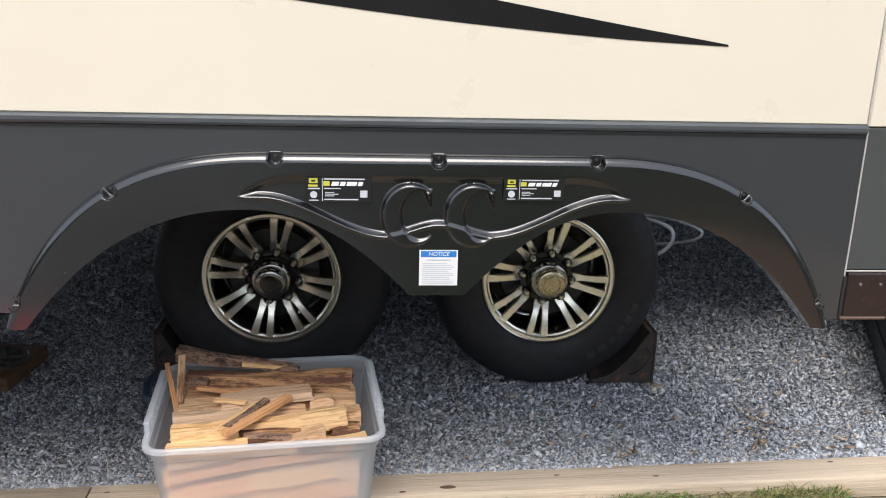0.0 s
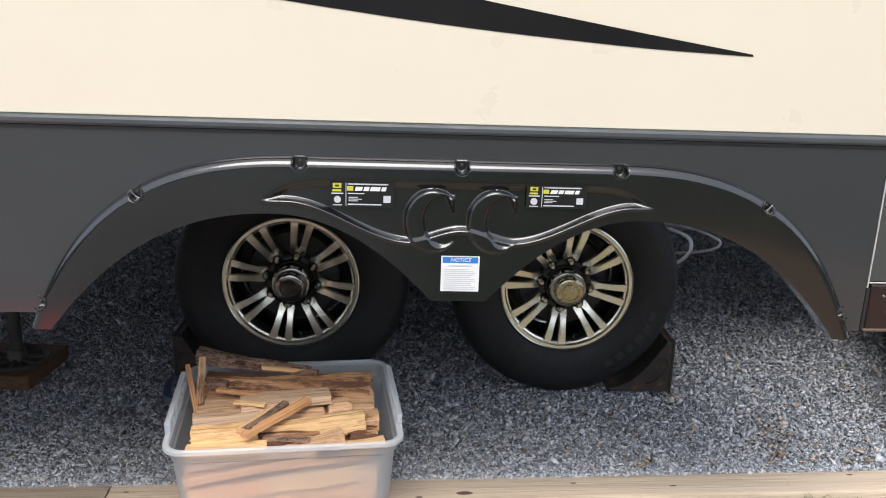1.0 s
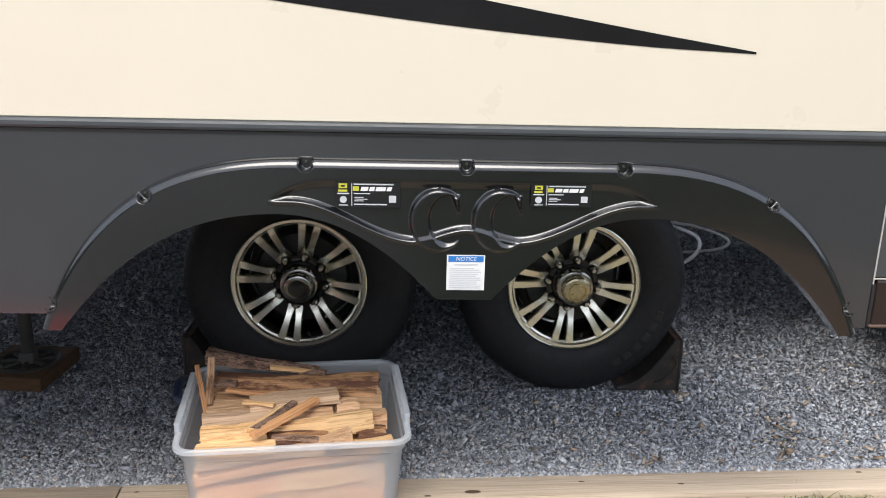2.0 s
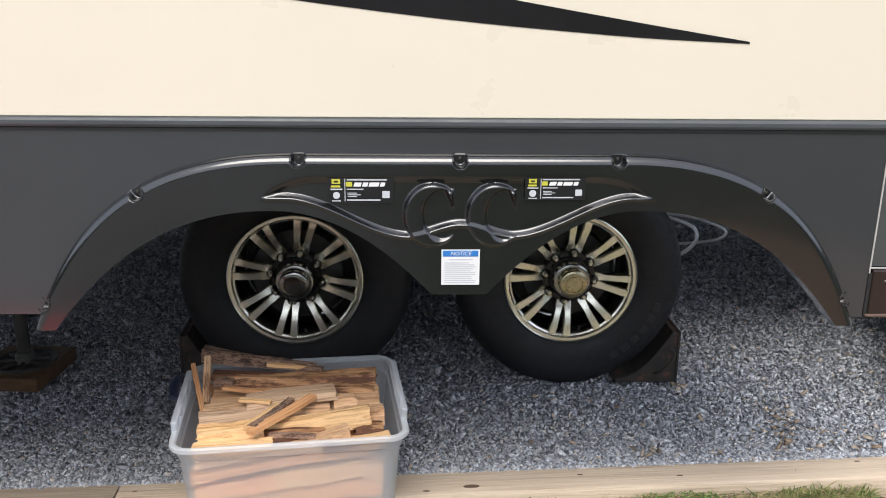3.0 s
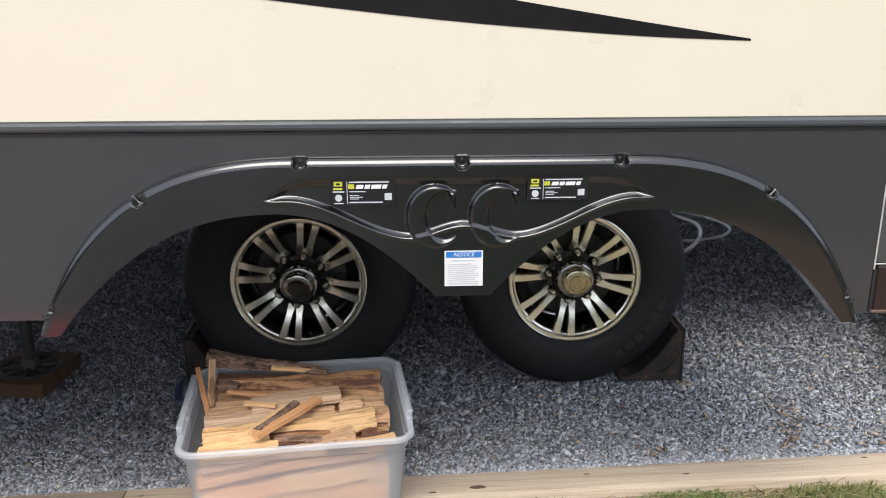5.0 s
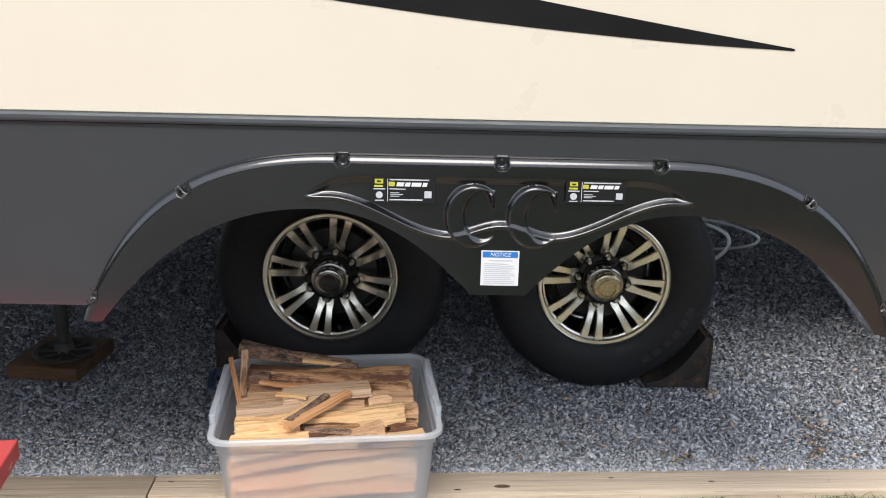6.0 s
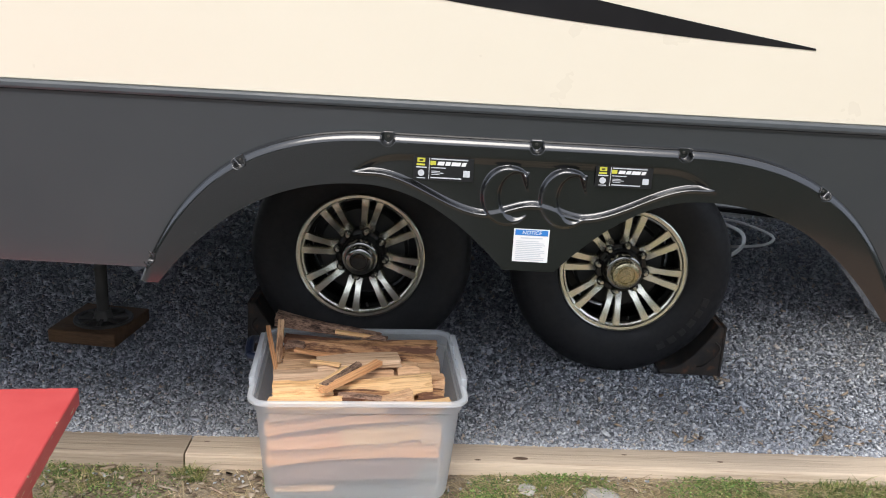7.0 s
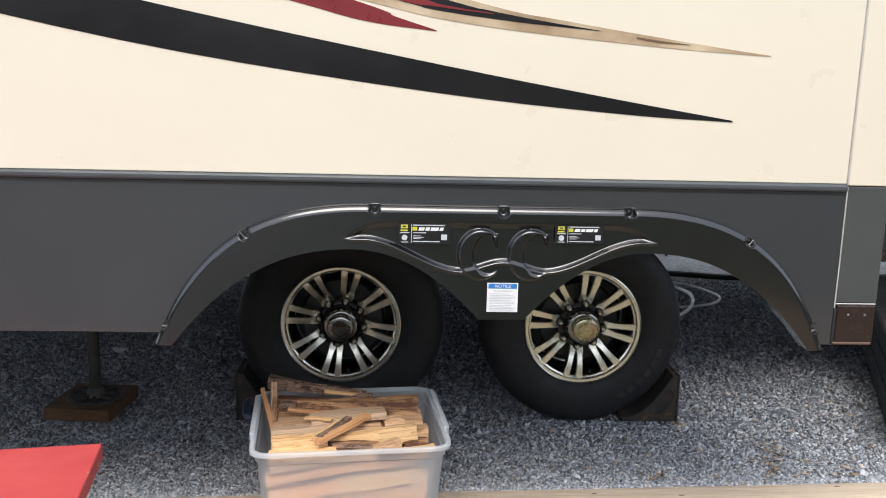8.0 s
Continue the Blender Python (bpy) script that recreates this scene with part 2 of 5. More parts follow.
def frosted(low, high):
    """Milky polypropylene: part of the light goes straight through, part is scattered."""
    m = mat("frosted plastic", (0.89, 0.945, 1.0), 0.3)
    t = m.node_tree
    out, pb = t.nodes["Material Output"], t.nodes["Principled BSDF"]
    through_ = node(m, "ShaderNodeBsdfTransparent", Color=(0.99, 0.99, 1.0, 1))
    haze = node(m, "ShaderNodeBsdfRefraction", Color=(1.0, 1.0, 1.0, 1), Roughness=0.28, IOR=1.04)
    clear = node(m, "ShaderNodeMixShader", Fac=0.32)
    wire(m, through_.outputs[0], clear.inputs[1])
    wire(m, haze.outputs[0], clear.inputs[2])
    milk = node(m, "ShaderNodeBsdfTranslucent", Color=(0.91, 0.95, 1.0, 1))
    add = node(m, "ShaderNodeMixShader", Fac=0.60)
    wire(m, milk.outputs[0], add.inputs[1])
    wire(m, pb.outputs[0], add.inputs[2])
    mix = node(m, "ShaderNodeMixShader", Fac=0.24)
    v = coords(m)
    f = node(m, "ShaderNodeMapRange")
    f.inputs["To Min"].default_value, f.inputs["To Max"].default_value = low, high
    wire(m, noise_tex(m, v, 9.0, 4).outputs["Fac"], f.inputs["Value"])
    wire(m, f.outputs[0], mix.inputs[0])
    wire(m, clear.outputs[0], mix.inputs[1])
    wire(m, add.outputs[0], mix.inputs[2])
    wire(m, mix.outputs[0], out.inputs["Surface"])
    return m


FROSTED = frosted(0.33, 0.37)
RIM_PLASTIC = frosted(0.42, 0.48)
CLEAR = mat("clear inner skin", (0.95, 0.97, 1.0), 0.25)
veil_mix = node(CLEAR, "ShaderNodeMixShader", Fac=0.06)
wire(CLEAR, node(CLEAR, "ShaderNodeBsdfTransparent").outputs[0], veil_mix.inputs[1])
wire(CLEAR, CLEAR.node_tree.nodes["Principled BSDF"].outputs[0], veil_mix.inputs[2])
wire(CLEAR, veil_mix.outputs[0], CLEAR.node_tree.nodes["Material Output"].inputs["Surface"])
NAVY = mat("navy handle plastic", (0.012, 0.018, 0.04), 0.4)


def island(name, stops, rough=0.8, grain=60.0):
    """Loose small pieces, each of its own tone."""
    m = mat(name, stops[0][1], rough)
    g = m.node_tree.nodes.new("ShaderNodeNewGeometry")
    col = ramp(m, g.outputs["Random Per Island"], stops).outputs["Color"]
    n = noise_tex(m, coords(m), grain, 3)
    k = ramp(m, n.outputs["Fac"], [(0.3, (0.75,) * 3), (0.7, (1.2,) * 3)]).outputs["Color"]
    base_of(m, blend(m, 1.0, col, k, "MULTIPLY"))
    return m


STONES = island("crushed bluestone", [(0.0, (0.155, 0.168, 0.192)), (0.3, (0.30, 0.32, 0.357)), (0.65, (0.47, 0.495, 0.54)), (0.94, (0.64, 0.665, 0.70)), (0.985, (0.52, 0.43, 0.35)), (1.0, (0.62, 0.57, 0.50))], 0.75, 120.0)
GRASS = island("lawn grass", [(0.0, (0.045, 0.08, 0.02)), (0.36, (0.11, 0.17, 0.035)), (0.60, (0.21, 0.26, 0.06)), (0.78, (0.40, 0.36, 0.15)), (1.0, (0.60, 0.48, 0.28))], 0.6)
CLOVER = island("clover leaves", [(0.0, (0.05, 0.10, 0.025)), (0.4, (0.12, 0.21, 0.045)), (0.75, (0.21, 0.31, 0.08)), (1.0, (0.42, 0.40, 0.16))], 0.6)
STRAW = island("dead straw", [(0.0, (0.20, 0.145, 0.08)), (0.4, (0.42, 0.32, 0.18)), (0.75, (0.60, 0.48, 0.30)), (1.0, (0.74, 0.63, 0.43))], 0.8)
CHIPS = island("wood chips and leaves", [(0.0, (0.16, 0.115, 0.08)), (0.35, (0.31, 0.235, 0.165)), (0.75, (0.45, 0.36, 0.27)), (1.0, (0.58, 0.50, 0.41))], 0.85)


def earth(name, stops, s1, s2, rough=0.95, dist=0.02):
    m = mat(name, stops[0][1], rough)
    v = coords(m, which="Object")
    n1, n2 = noise_tex(m, v, s1, 6, 0.65), noise_tex(m, v, s2, 4, 0.6)
    mx = node(m, "ShaderNodeMath")
    mx.operation = "ADD"
    h = node(m, "ShaderNodeMath")
    h.operation = "MULTIPLY"
    h.inputs[1].default_value = 0.5
    wire(m, n1.outputs["Fac"], mx.inputs[0])
    wire(m, n2.outputs["Fac"], mx.inputs[1])
    wire(m, mx.outputs[0], h.inputs[0])
    base_of(m, ramp(m, h.outputs[0], stops).outputs["Color"])
    bump(m, n2.outputs["Fac"], 0.7, dist)
    return m


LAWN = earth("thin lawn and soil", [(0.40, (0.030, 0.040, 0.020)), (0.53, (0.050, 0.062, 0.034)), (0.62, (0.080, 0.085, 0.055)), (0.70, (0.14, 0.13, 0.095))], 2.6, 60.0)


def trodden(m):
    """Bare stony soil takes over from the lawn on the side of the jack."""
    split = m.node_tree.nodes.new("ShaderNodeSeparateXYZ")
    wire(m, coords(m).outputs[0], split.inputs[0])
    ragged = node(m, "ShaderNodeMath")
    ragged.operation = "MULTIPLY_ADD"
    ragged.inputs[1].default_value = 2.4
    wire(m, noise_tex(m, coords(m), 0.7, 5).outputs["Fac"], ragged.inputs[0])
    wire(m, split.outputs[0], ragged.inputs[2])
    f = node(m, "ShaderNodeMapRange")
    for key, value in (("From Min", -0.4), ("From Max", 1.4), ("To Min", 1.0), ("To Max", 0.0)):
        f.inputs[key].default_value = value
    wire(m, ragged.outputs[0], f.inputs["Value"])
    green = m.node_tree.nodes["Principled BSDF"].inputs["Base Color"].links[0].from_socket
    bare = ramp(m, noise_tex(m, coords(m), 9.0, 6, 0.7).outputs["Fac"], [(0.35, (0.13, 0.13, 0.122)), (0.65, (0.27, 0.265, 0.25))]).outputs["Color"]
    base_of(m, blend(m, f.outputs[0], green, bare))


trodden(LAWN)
GRAVEL_BED = earth("gravel bed", [(0.40, (0.10, 0.108, 0.124)), (0.5, (0.24, 0.255, 0.285)), (0.60, (0.42, 0.44, 0.475))], 60.0, 170.0)
ROAD = earth("pale gravel road", [(0.4, (0.22, 0.22, 0.215)), (0.6, (0.46, 0.45, 0.435))], 2.5, 40.0)
ROCK = earth("pale rock", [(0.3, (0.34, 0.32, 0.30)), (0.7, (0.55, 0.53, 0.50))], 9.0, 60.0, 0.9, 0.01)


# ---- mesh tools ----
def part(name, bm, material, parent=None, label="", smooth=False, at=None):
    me = bpy.data.meshes.new(name)
    if smooth:
        limit = 0.62 if smooth is True else smooth
        for e in bm.edges:
            e.smooth = e.calc_face_angle(0.0) < limit
    bm.to_mesh(me)
    bm.free()
    me.materials.append(material)
    if smooth:
        me.polygons.foreach_set("use_smooth", [True] * len(me.polygons))
    ob = new(name, me)
    ob.parent = parent
    if at is not None:
        ob.matrix_basis = at
    if label:
        tagged(ob, label)
    return ob


def again(ob, parent, m):
    """Another piece on the same mesh."""
    o = new(ob.name.split(".")[0], ob.data)
    o.parent = parent
    o.matrix_basis = m
    return o


def thing(name, label, category, at=None, group=""):
    ob = new(name)
    ob.empty_display_size = 0.1
    if at is not None:
        ob.matrix_basis = at
    return tagged(ob, label, category, group)


def box(lo, hi, bevel=0.0, seg=2, bm=None):
    own = bmesh.new()
    bmesh.ops.create_cube(own, size=1.0)
    for v in own.verts:
        v.co = Vector([l + (h - l) * (c + 0.5) for l, h, c in zip(lo, hi, v.co)])
    if bevel:
        bmesh.ops.bevel(own, geom=own.edges[:], offset=bevel, segments=seg, affect="EDGES", profile=0.5)
    if bm is None:
        return own
    merge(bm, own)
    return bm


def merge(bm, other, m=None):
    if m is not None:
        bmesh.ops.transform(other, matrix=m, verts=other.verts[:])
    me = bpy.data.meshes.new("joined")
    other.to_mesh(me)
    other.free()
    bm.from_mesh(me)
    bpy.data.meshes.remove(me)


def lathe(profile, segs=64, closed=False):
    """Spin (radius, y) pairs round the y axis."""
    bm = bmesh.new()
    rings = []
    for r, y in profile:
        if r < 1e-6:
            rings.append([bm.verts.new((0, y, 0))] * segs)
        else:
            rings.append([bm.verts.new((r * math.cos(2 * math.pi * k / segs), y, r * math.sin(2 * math.pi * k / segs))) for k in range(segs)])
    pairs = list(zip(rings, rings[1:])) + ([(rings[-1], rings[0])] if closed else [])
    for p, q in pairs:
        for k in range(segs):
            ring = []
            for v in (p[k], p[(k + 1) % segs], q[(k + 1) % segs], q[k]):
                if v not in ring:
                    ring.append(v)
            if len(ring) > 2:
                bm.faces.new(ring)
    bmesh.ops.recalc_face_normals(bm, faces=bm.faces[:])
    return bm


def tube(points, radius, segs=8, bm=None, flat=1.0):
    """A round bar along points; radius may be a list. flat squeezes it along y."""
    bm = bm or bmesh.new()
    pts = [Vector(p) for p in points]
    rings = []
    up = Vector((0, 0, 1))
    for i, p in enumerate(pts):
        d = (pts[min(i + 1, len(pts) - 1)] - pts[max(i - 1, 0)]).normalized()
        ref = Vector((0, 1, 0)) if abs(d.y) < 0.9 else up
        u = d.cross(ref).normalized()
        w = u.cross(d).normalized()
        r = radius[i] if isinstance(radius, (list, tuple)) else radius
        ring = []
        for k in range(segs):
            an = 2 * math.pi * k / segs
            q = u * math.cos(an) * r + w * math.sin(an) * r
            q.y *= flat
            ring.append(bm.verts.new(p + q))
        rings.append(ring)
    for p, q in zip(rings, rings[1:]):
        for k in range(segs):
            bm.faces.new((p[k], p[(k + 1) % segs], q[(k + 1) % segs], q[k]))
    bm.faces.new(rings[0][::-1])
    bm.faces.new(rings[-1])
    bmesh.ops.recalc_face_normals(bm, faces=bm.faces[:])
    return bm


def bez(p0, p1, p2, p3, n):
    out = []
    for k in range(n + 1):
        u = k / n
        b = ((1 - u) ** 3, 3 * u * (1 - u) ** 2, 3 * u * u * (1 - u), u ** 3)
        out.append(tuple(sum(w * p[i] for w, p in zip(b, (p0, p1, p2, p3))) for i in range(len(p0))))
    return out


def smooth_path(points, n=8):
    """A curve through a few points."""
    pts = [Vector(p) for p in points]
    ext = [pts[0] * 2 - pts[1]] + pts + [pts[-1] * 2 - pts[-2]]
    out = []
    for i in range(1, len(ext) - 2):
        for k in range(n):
            u = k / n
            p0, p1, p2, p3 = ext[i - 1:i + 3]
            out.append(0.5 * ((2 * p1) + (p2 - p0) * u + (2 * p0 - 5 * p1 + 4 * p2 - p3) * u * u + (3 * p1 - p0 - 3 * p2 + p3) * u ** 3))
    return out + [pts[-1]]


def extruded(outline, y0, y1):
    """A plate from an outline of (x, z) pairs, between y0 and y1."""
    bm = bmesh.new()
    f = [bm.verts.new((x, y0, z)) for x, z in outline]
    b = [bm.verts.new((x, y1, z)) for x, z in outline]
    bm.faces.new(f)
    bm.faces.new(b[::-1])
    for i in range(len(f)):
        j = (i + 1) % len(f)
        bm.faces.new((f[j], f[i], b[i], b[j]))
    bmesh.ops.recalc_face_normals(bm, faces=bm.faces[:])
    return bm


def strip_between(top, bottom, y0, y1):
    """A long plate between two rows of (x, z) pairs."""
    bm = bmesh.new()
    rows = [[bm.verts.new((x, y, z)) for x, z in line] for y in (y0, y1) for line in (top, bottom)]
    n = len(top)
    for i in range(n - 1):
        for p, q in ((0, 1), (1, 3), (3, 2), (2, 0)):
            bm.faces.new((rows[p][i], rows[p][i + 1], rows[q][i + 1], rows[q][i]))
    for i in (0, n - 1):
        bm.faces.new([rows[k][i] for k in (0, 1, 3, 2)])
    bmesh.ops.remove_doubles(bm, verts=bm.verts[:], dist=1e-5)
    bmesh.ops.recalc_face_normals(bm, faces=bm.faces[:])
    return bm


def lettering(text, size, shear=0.0):
    """The mesh of a word, flat in x and z, facing -y."""
    cu = bpy.data.curves.new("word", "FONT")
    cu.body, cu.size, cu.shear, cu.extrude, cu.align_x, cu.align_y = text, size, shear, 0.0003, "CENTER", "CENTER"
    ob = new("word", cu)
    me = bpy.data.meshes.new_from_object(ob.evaluated_get(bpy.context.evaluated_depsgraph_get()))
    bm = bmesh.new()
    bm.from_mesh(me)
    bpy.data.objects.remove(ob)
    bpy.data.curves.remove(cu)
    bpy.data.meshes.remove(me)
    bmesh.ops.transform(bm, matrix=pose(0, 0, 0, 90), verts=bm.verts[:])
    return bm


def ss(t):
    t = np.clip(t, 0, 1)
    return t * t * (3 - 2 * t)


# ---- ground ----
bm = bmesh.new()
N = 70
rows = []
ticks = [math.copysign(abs(k / (N / 2)) ** 4 * 220 + abs(k / (N / 2)) * 4, k) for k in range(-N // 2, N // 2 + 1)]
for y in ticks:
    rows.append([bm.verts.new((x, y, -0.078 + (0.012 * noise.noise(Vector((x * 2.5, y * 2.5, 3))) if abs(x) < 5 and abs(y) < 5 else -0.004))) for x in ticks])
for p, q in zip(rows, rows[1:]):
    for k in range(N):
        bm.faces.new((p[k], p[k + 1], q[k + 1], q[k]))
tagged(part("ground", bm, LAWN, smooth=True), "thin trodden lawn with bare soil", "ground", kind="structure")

# the gravel pad: its kerb side runs a little askew to the trailer
TIMBER_Y, TIMBER_SLOPE = 0.508, 0.042


def kerb_y(x):
    return TIMBER_Y + TIMBER_SLOPE * x


def bank(x, y):
    """The soil and turf heaped against the kerb, a little higher towards the lawn."""
    d = np.maximum(kerb_y(x) - 0.122 - y, 0)
    return (0.013 + 0.012 * np.clip((x + 0.2) / 0.5, 0, 1)) * np.exp(-d / 0.08)


bm = bmesh.new()
NX, NY = 90, 60
grid = []
for j in range(NY + 1):
    row = []
    for i in range(NX + 1):
        x = -6 + 12 * i / NX
        y0 = kerb_y(x) - 0.02
        y = y0 + (4.5 - y0) * j / NY
        row.append(bm.verts.new((x, y, -0.017 + 0.003 * noise.noise(Vector((x * 3, y * 3, 0))))))
    grid.append(row)
for p, q in zip(grid, grid[1:]):
    for k in range(NX):
        bm.faces.new((p[k], p[k + 1], q[k + 1], q[k]))
rim = [e for e in bm.edges if e.is_boundary]
ext = bmesh.ops.extrude_edge_only(bm, edges=rim)
for v in ext["geom"]:
    if isinstance(v, bmesh.types.BMVert):
        v.co.z = -0.12
tagged(part("gravel_pad", bm, GRAVEL_BED, smooth=True), "grey crushed-stone parking pad under the trailer", "gravel", kind="structure")
SOIL = earth("dry soil and dead grass", [(0.36, (0.11, 0.085, 0.058)), (0.48, (0.23, 0.185, 0.13)), (0.58, (0.38, 0.31, 0.225)), (0.68, (0.25, 0.225, 0.13))], 7.0, 90.0, 0.95, 0.02)
bm = bmesh.new()
grid = []
for j in range(41):
    row = []
    for i in range(121):
        x = -2.3 + 3.5 * i / 120
        y1 = kerb_y(x) - 0.06
        y = -1.0 + (y1 + 1.0) * j / 40
        row.append(bm.verts.new((x, y, -0.071 + float(bank(x, y)) + 0.005 * noise.noise(Vector((x * 9, y * 9, 2))) + 0.003 * noise.noise(Vector((x * 30, y * 30, 7))) - (0.02 if i in (0, 120) or j == 0 else 0))))
    grid.append(row)
for p, q in zip(grid, grid[1:]):
    for k in range(120):
        bm.faces.new((p[k], p[k + 1], q[k + 1], q[k]))
tagged(part("soil_strip", bm, SOIL, smooth=True), "worn strip of dry soil and dead grass along the kerb", "soil", kind="structure")
bm = box((-30, 3.55, -0.2), (30, 9.5, -0.008), 0.004, 1)
tagged(part("road", bm, ROAD), "pale compacted gravel road behind the trailer", "road", kind="structure")


def scatter(name, material, xs, ys, zs, length, width, thick, rng, jag=0.32, tilt=0.5):
    """Angular pieces: cubes with their corners pushed about, in one mesh."""
    n = len(xs)
    base = np.array([(a, b, c) for a in (-1, 1) for b in (-1, 1) for c in (-1, 1)], float) * 0.5
    v = base[None] + rng.uniform(-jag, jag, (n, 8, 3)) * np.array([1, 1, 0.7])
    v *= np.stack([length, width, thick], 1)[:, None, :]
    yaw, tip, lean = rng.uniform(0, 6.283, n), rng.normal(0, tilt, n), rng.normal(0, tilt, n)
    c, s = np.cos(tip)[:, None], np.sin(tip)[:, None]
    v = np.stack([v[..., 0], c * v[..., 1] - s * v[..., 2], s * v[..., 1] + c * v[..., 2]], -1)
    c, s = np.cos(lean)[:, None], np.sin(lean)[:, None]
    v = np.stack([c * v[..., 0] + s * v[..., 2], v[..., 1], -s * v[..., 0] + c * v[..., 2]], -1)
    c, s = np.cos(yaw)[:, None], np.sin(yaw)[:, None]
    v = np.stack([c * v[..., 0] - s * v[..., 1], s * v[..., 0] + c * v[..., 1], v[..., 2]], -1)
    v += np.stack([xs, ys, zs], 1)[:, None, :]
    quads = np.array([(0, 1, 3, 2), (4, 6, 7, 5), (0, 4, 5, 1), (2, 3, 7, 6), (0, 2, 6, 4), (1, 5, 7, 3)])
    f = (quads[None] + 8 * np.arange(n)[:, None, None]).reshape(-1, 4)
    me = bpy.data.meshes.new(name)
    me.vertices.add(n * 8)
    me.vertices.foreach_set("co", v.reshape(-1))
    me.loops.add(len(f) * 4)
    me.loops.foreach_set("vertex_index", f.reshape(-1))
    me.polygons.add(len(f))
    me.polygons.foreach_set("loop_start", np.arange(len(f)) * 4)
    me.materials.append(material)
    me.update(calc_edges=True)
    me.validate()
    return new(name, me)


rng = np.random.default_rng(7)
COUNT = 174000
# thickest along the kerb, thinner and coarser away under the trailer
deep = 3.05 * rng.uniform(0, 1, COUNT) ** 2.0
x = rng.uniform(-2.1, 1.95, COUNT) * (1 + 0.22 * deep)
y = kerb_y(x) - 0.008 + deep
keep = y < 3.57
x, y, deep = x[keep], y[keep], deep[keep]
size = rng.lognormal(math.log(0.0038), 0.38, len(x)) * (1 + 0.34 * deep)
z = rng.normal(-0.0075, 0.0024, len(x)) - 0.009 * np.exp(-np.clip(y - kerb_y(x) + 0.008, 0, 1) / 0.010)
stones = scatter("gravel", STONES, x, y, z, size * rng.uniform(1.2, 2.2, len(x)), size, size * rng.uniform(0.35, 0.7, len(x)), rng, 0.36, 0.6)
tagged(stones, "loose blue-grey crushed stone gravel", "gravel", kind="stuff")

# leaves, bark chips and straw that lie on the stones and along the kerb
rng = np.random.default_rng(11)
spots = [(1.08, 0.80, 0.035, 9), (1.05, 0.68, 0.06, 14), (0.66, 0.57, 0.05, 6), (0.83, 1.0, 0.02, 5), (1.2, 0.60, 0.09, 14), (0.95, 0.58, 0.1, 8), (0.4, 0.75, 0.3, 10), (1.3, 0.9, 0.3, 12)]
x = np.concatenate([rng.normal(sx, sr, k) for sx, sy, sr, k in spots])
y = np.concatenate([rng.normal(sy, sr * 0.6, k) for sx, sy, sr, k in spots])
y = np.maximum(y, kerb_y(x) + 0.01)
n = len(x)
lit = scatter("leaf_litter", CHIPS, x, y, np.full(n, 0.009), rng.uniform(0.010, 0.026, n), rng.uniform(0.005, 0.012, n), np.full(n, 0.003), rng, 0.3, 0.3)
tagged(lit, "dry leaf scraps and bark chips on the gravel", "litter", kind="stuff")

# ---- kerb of landscape timbers ----
JOINT_X = -0.884


def landscape_timber(x0, x1, label, material):
    bm = box((0, -0.118, -0.095), (x1 - x0, 0.0, 0.0))
    bmesh.ops.bevel(bm, geom=[e for e in bm.edges if abs(e.verts[0].co.x - e.verts[1].co.x) > 0.5], offset=0.011, segments=3, affect="EDGES", profile=0.5)
    bmesh.ops.subdivide_edges(bm, edges=[e for e in bm.edges if abs(e.verts[0].co.x - e.verts[1].co.x) > 0.5], cuts=60)
    for v in bm.verts:
        k = v.co.x + x0
        v.co.y += 0.004 * noise.noise(Vector((k * 2.0, 1, 0))) + 0.0015 * noise.noise(Vector((k * 14, v.co.z * 30, 5)))
        v.co.z += 0.003 * noise.noise(Vector((k * 1.7, 9, 0))) + 0.0012 * noise.noise(Vector((k * 11, v.co.y * 40, 2)))
    ob = part("landscape_timber", bm, material, None, smooth=True, at=pose(x0, kerb_y(x0), -0.014, 0, 0, math.degrees(math.atan(TIMBER_SLOPE))))
    return tagged(ob, label, "timber", "kerb timbers")


timber_a = landscape_timber(-3.4, JOINT_X - 0.0015, "darker treated timber edging the gravel, butted end", TIMBER_DARK)
timber_b = landscape_timber(JOINT_X + 0.0015, 3.6, "long pale treated timber edging the gravel, with knots", TIMBER)
KNOT = woody("dark knot wood", [(0.4, (0.07, 0.042, 0.028)), (0.5, (0.17, 0.11, 0.075)), (0.6, (0.26, 0.18, 0.12))], (3, 3, 3), 0.85, 0.1)
for tim, kx, ky, r in ((timber_b, 0.955, -0.085, 0.011), (timber_b, 1.27, -0.045, 0.005), (timber_b, 1.55, -0.07, 0.005), (timber_b, 1.86, -0.052, 0.009), (timber_b, 2.1, -0.03, 0.005),
                       (timber_a, 2.27, -0.032, 0.009), (timber_b, 0.045, -0.045, 0.004), (timber_b, 0.83, -0.1, 0.005)):
    k = kx + (JOINT_X if tim is timber_b else -3.4)
    top = 0.003 * noise.noise(Vector((k * 1.7, 9, 0))) + 0.0012 * noise.noise(Vector((k * 11, ky * 40, 2)))
    bm = lathe([(0, 0.0006), (0.8, 0.0005), (1, 0.0002), (1.2, -0.002)], 14)
    part("knot", bm, KNOT, tim, "dark knot" if r > 0.006 else "dark nail head", True, Matrix.Translation((kx, ky, top)) @ pose(0, 0, 0, 90) @ Matrix.Diagonal((r * 2.0, 1, -r * 0.75, 1)))

# ---- grass in front of the kerb ----
rng = np.random.default_rng(3)


def kerb_front(x):
    return kerb_y(x) - 0.122


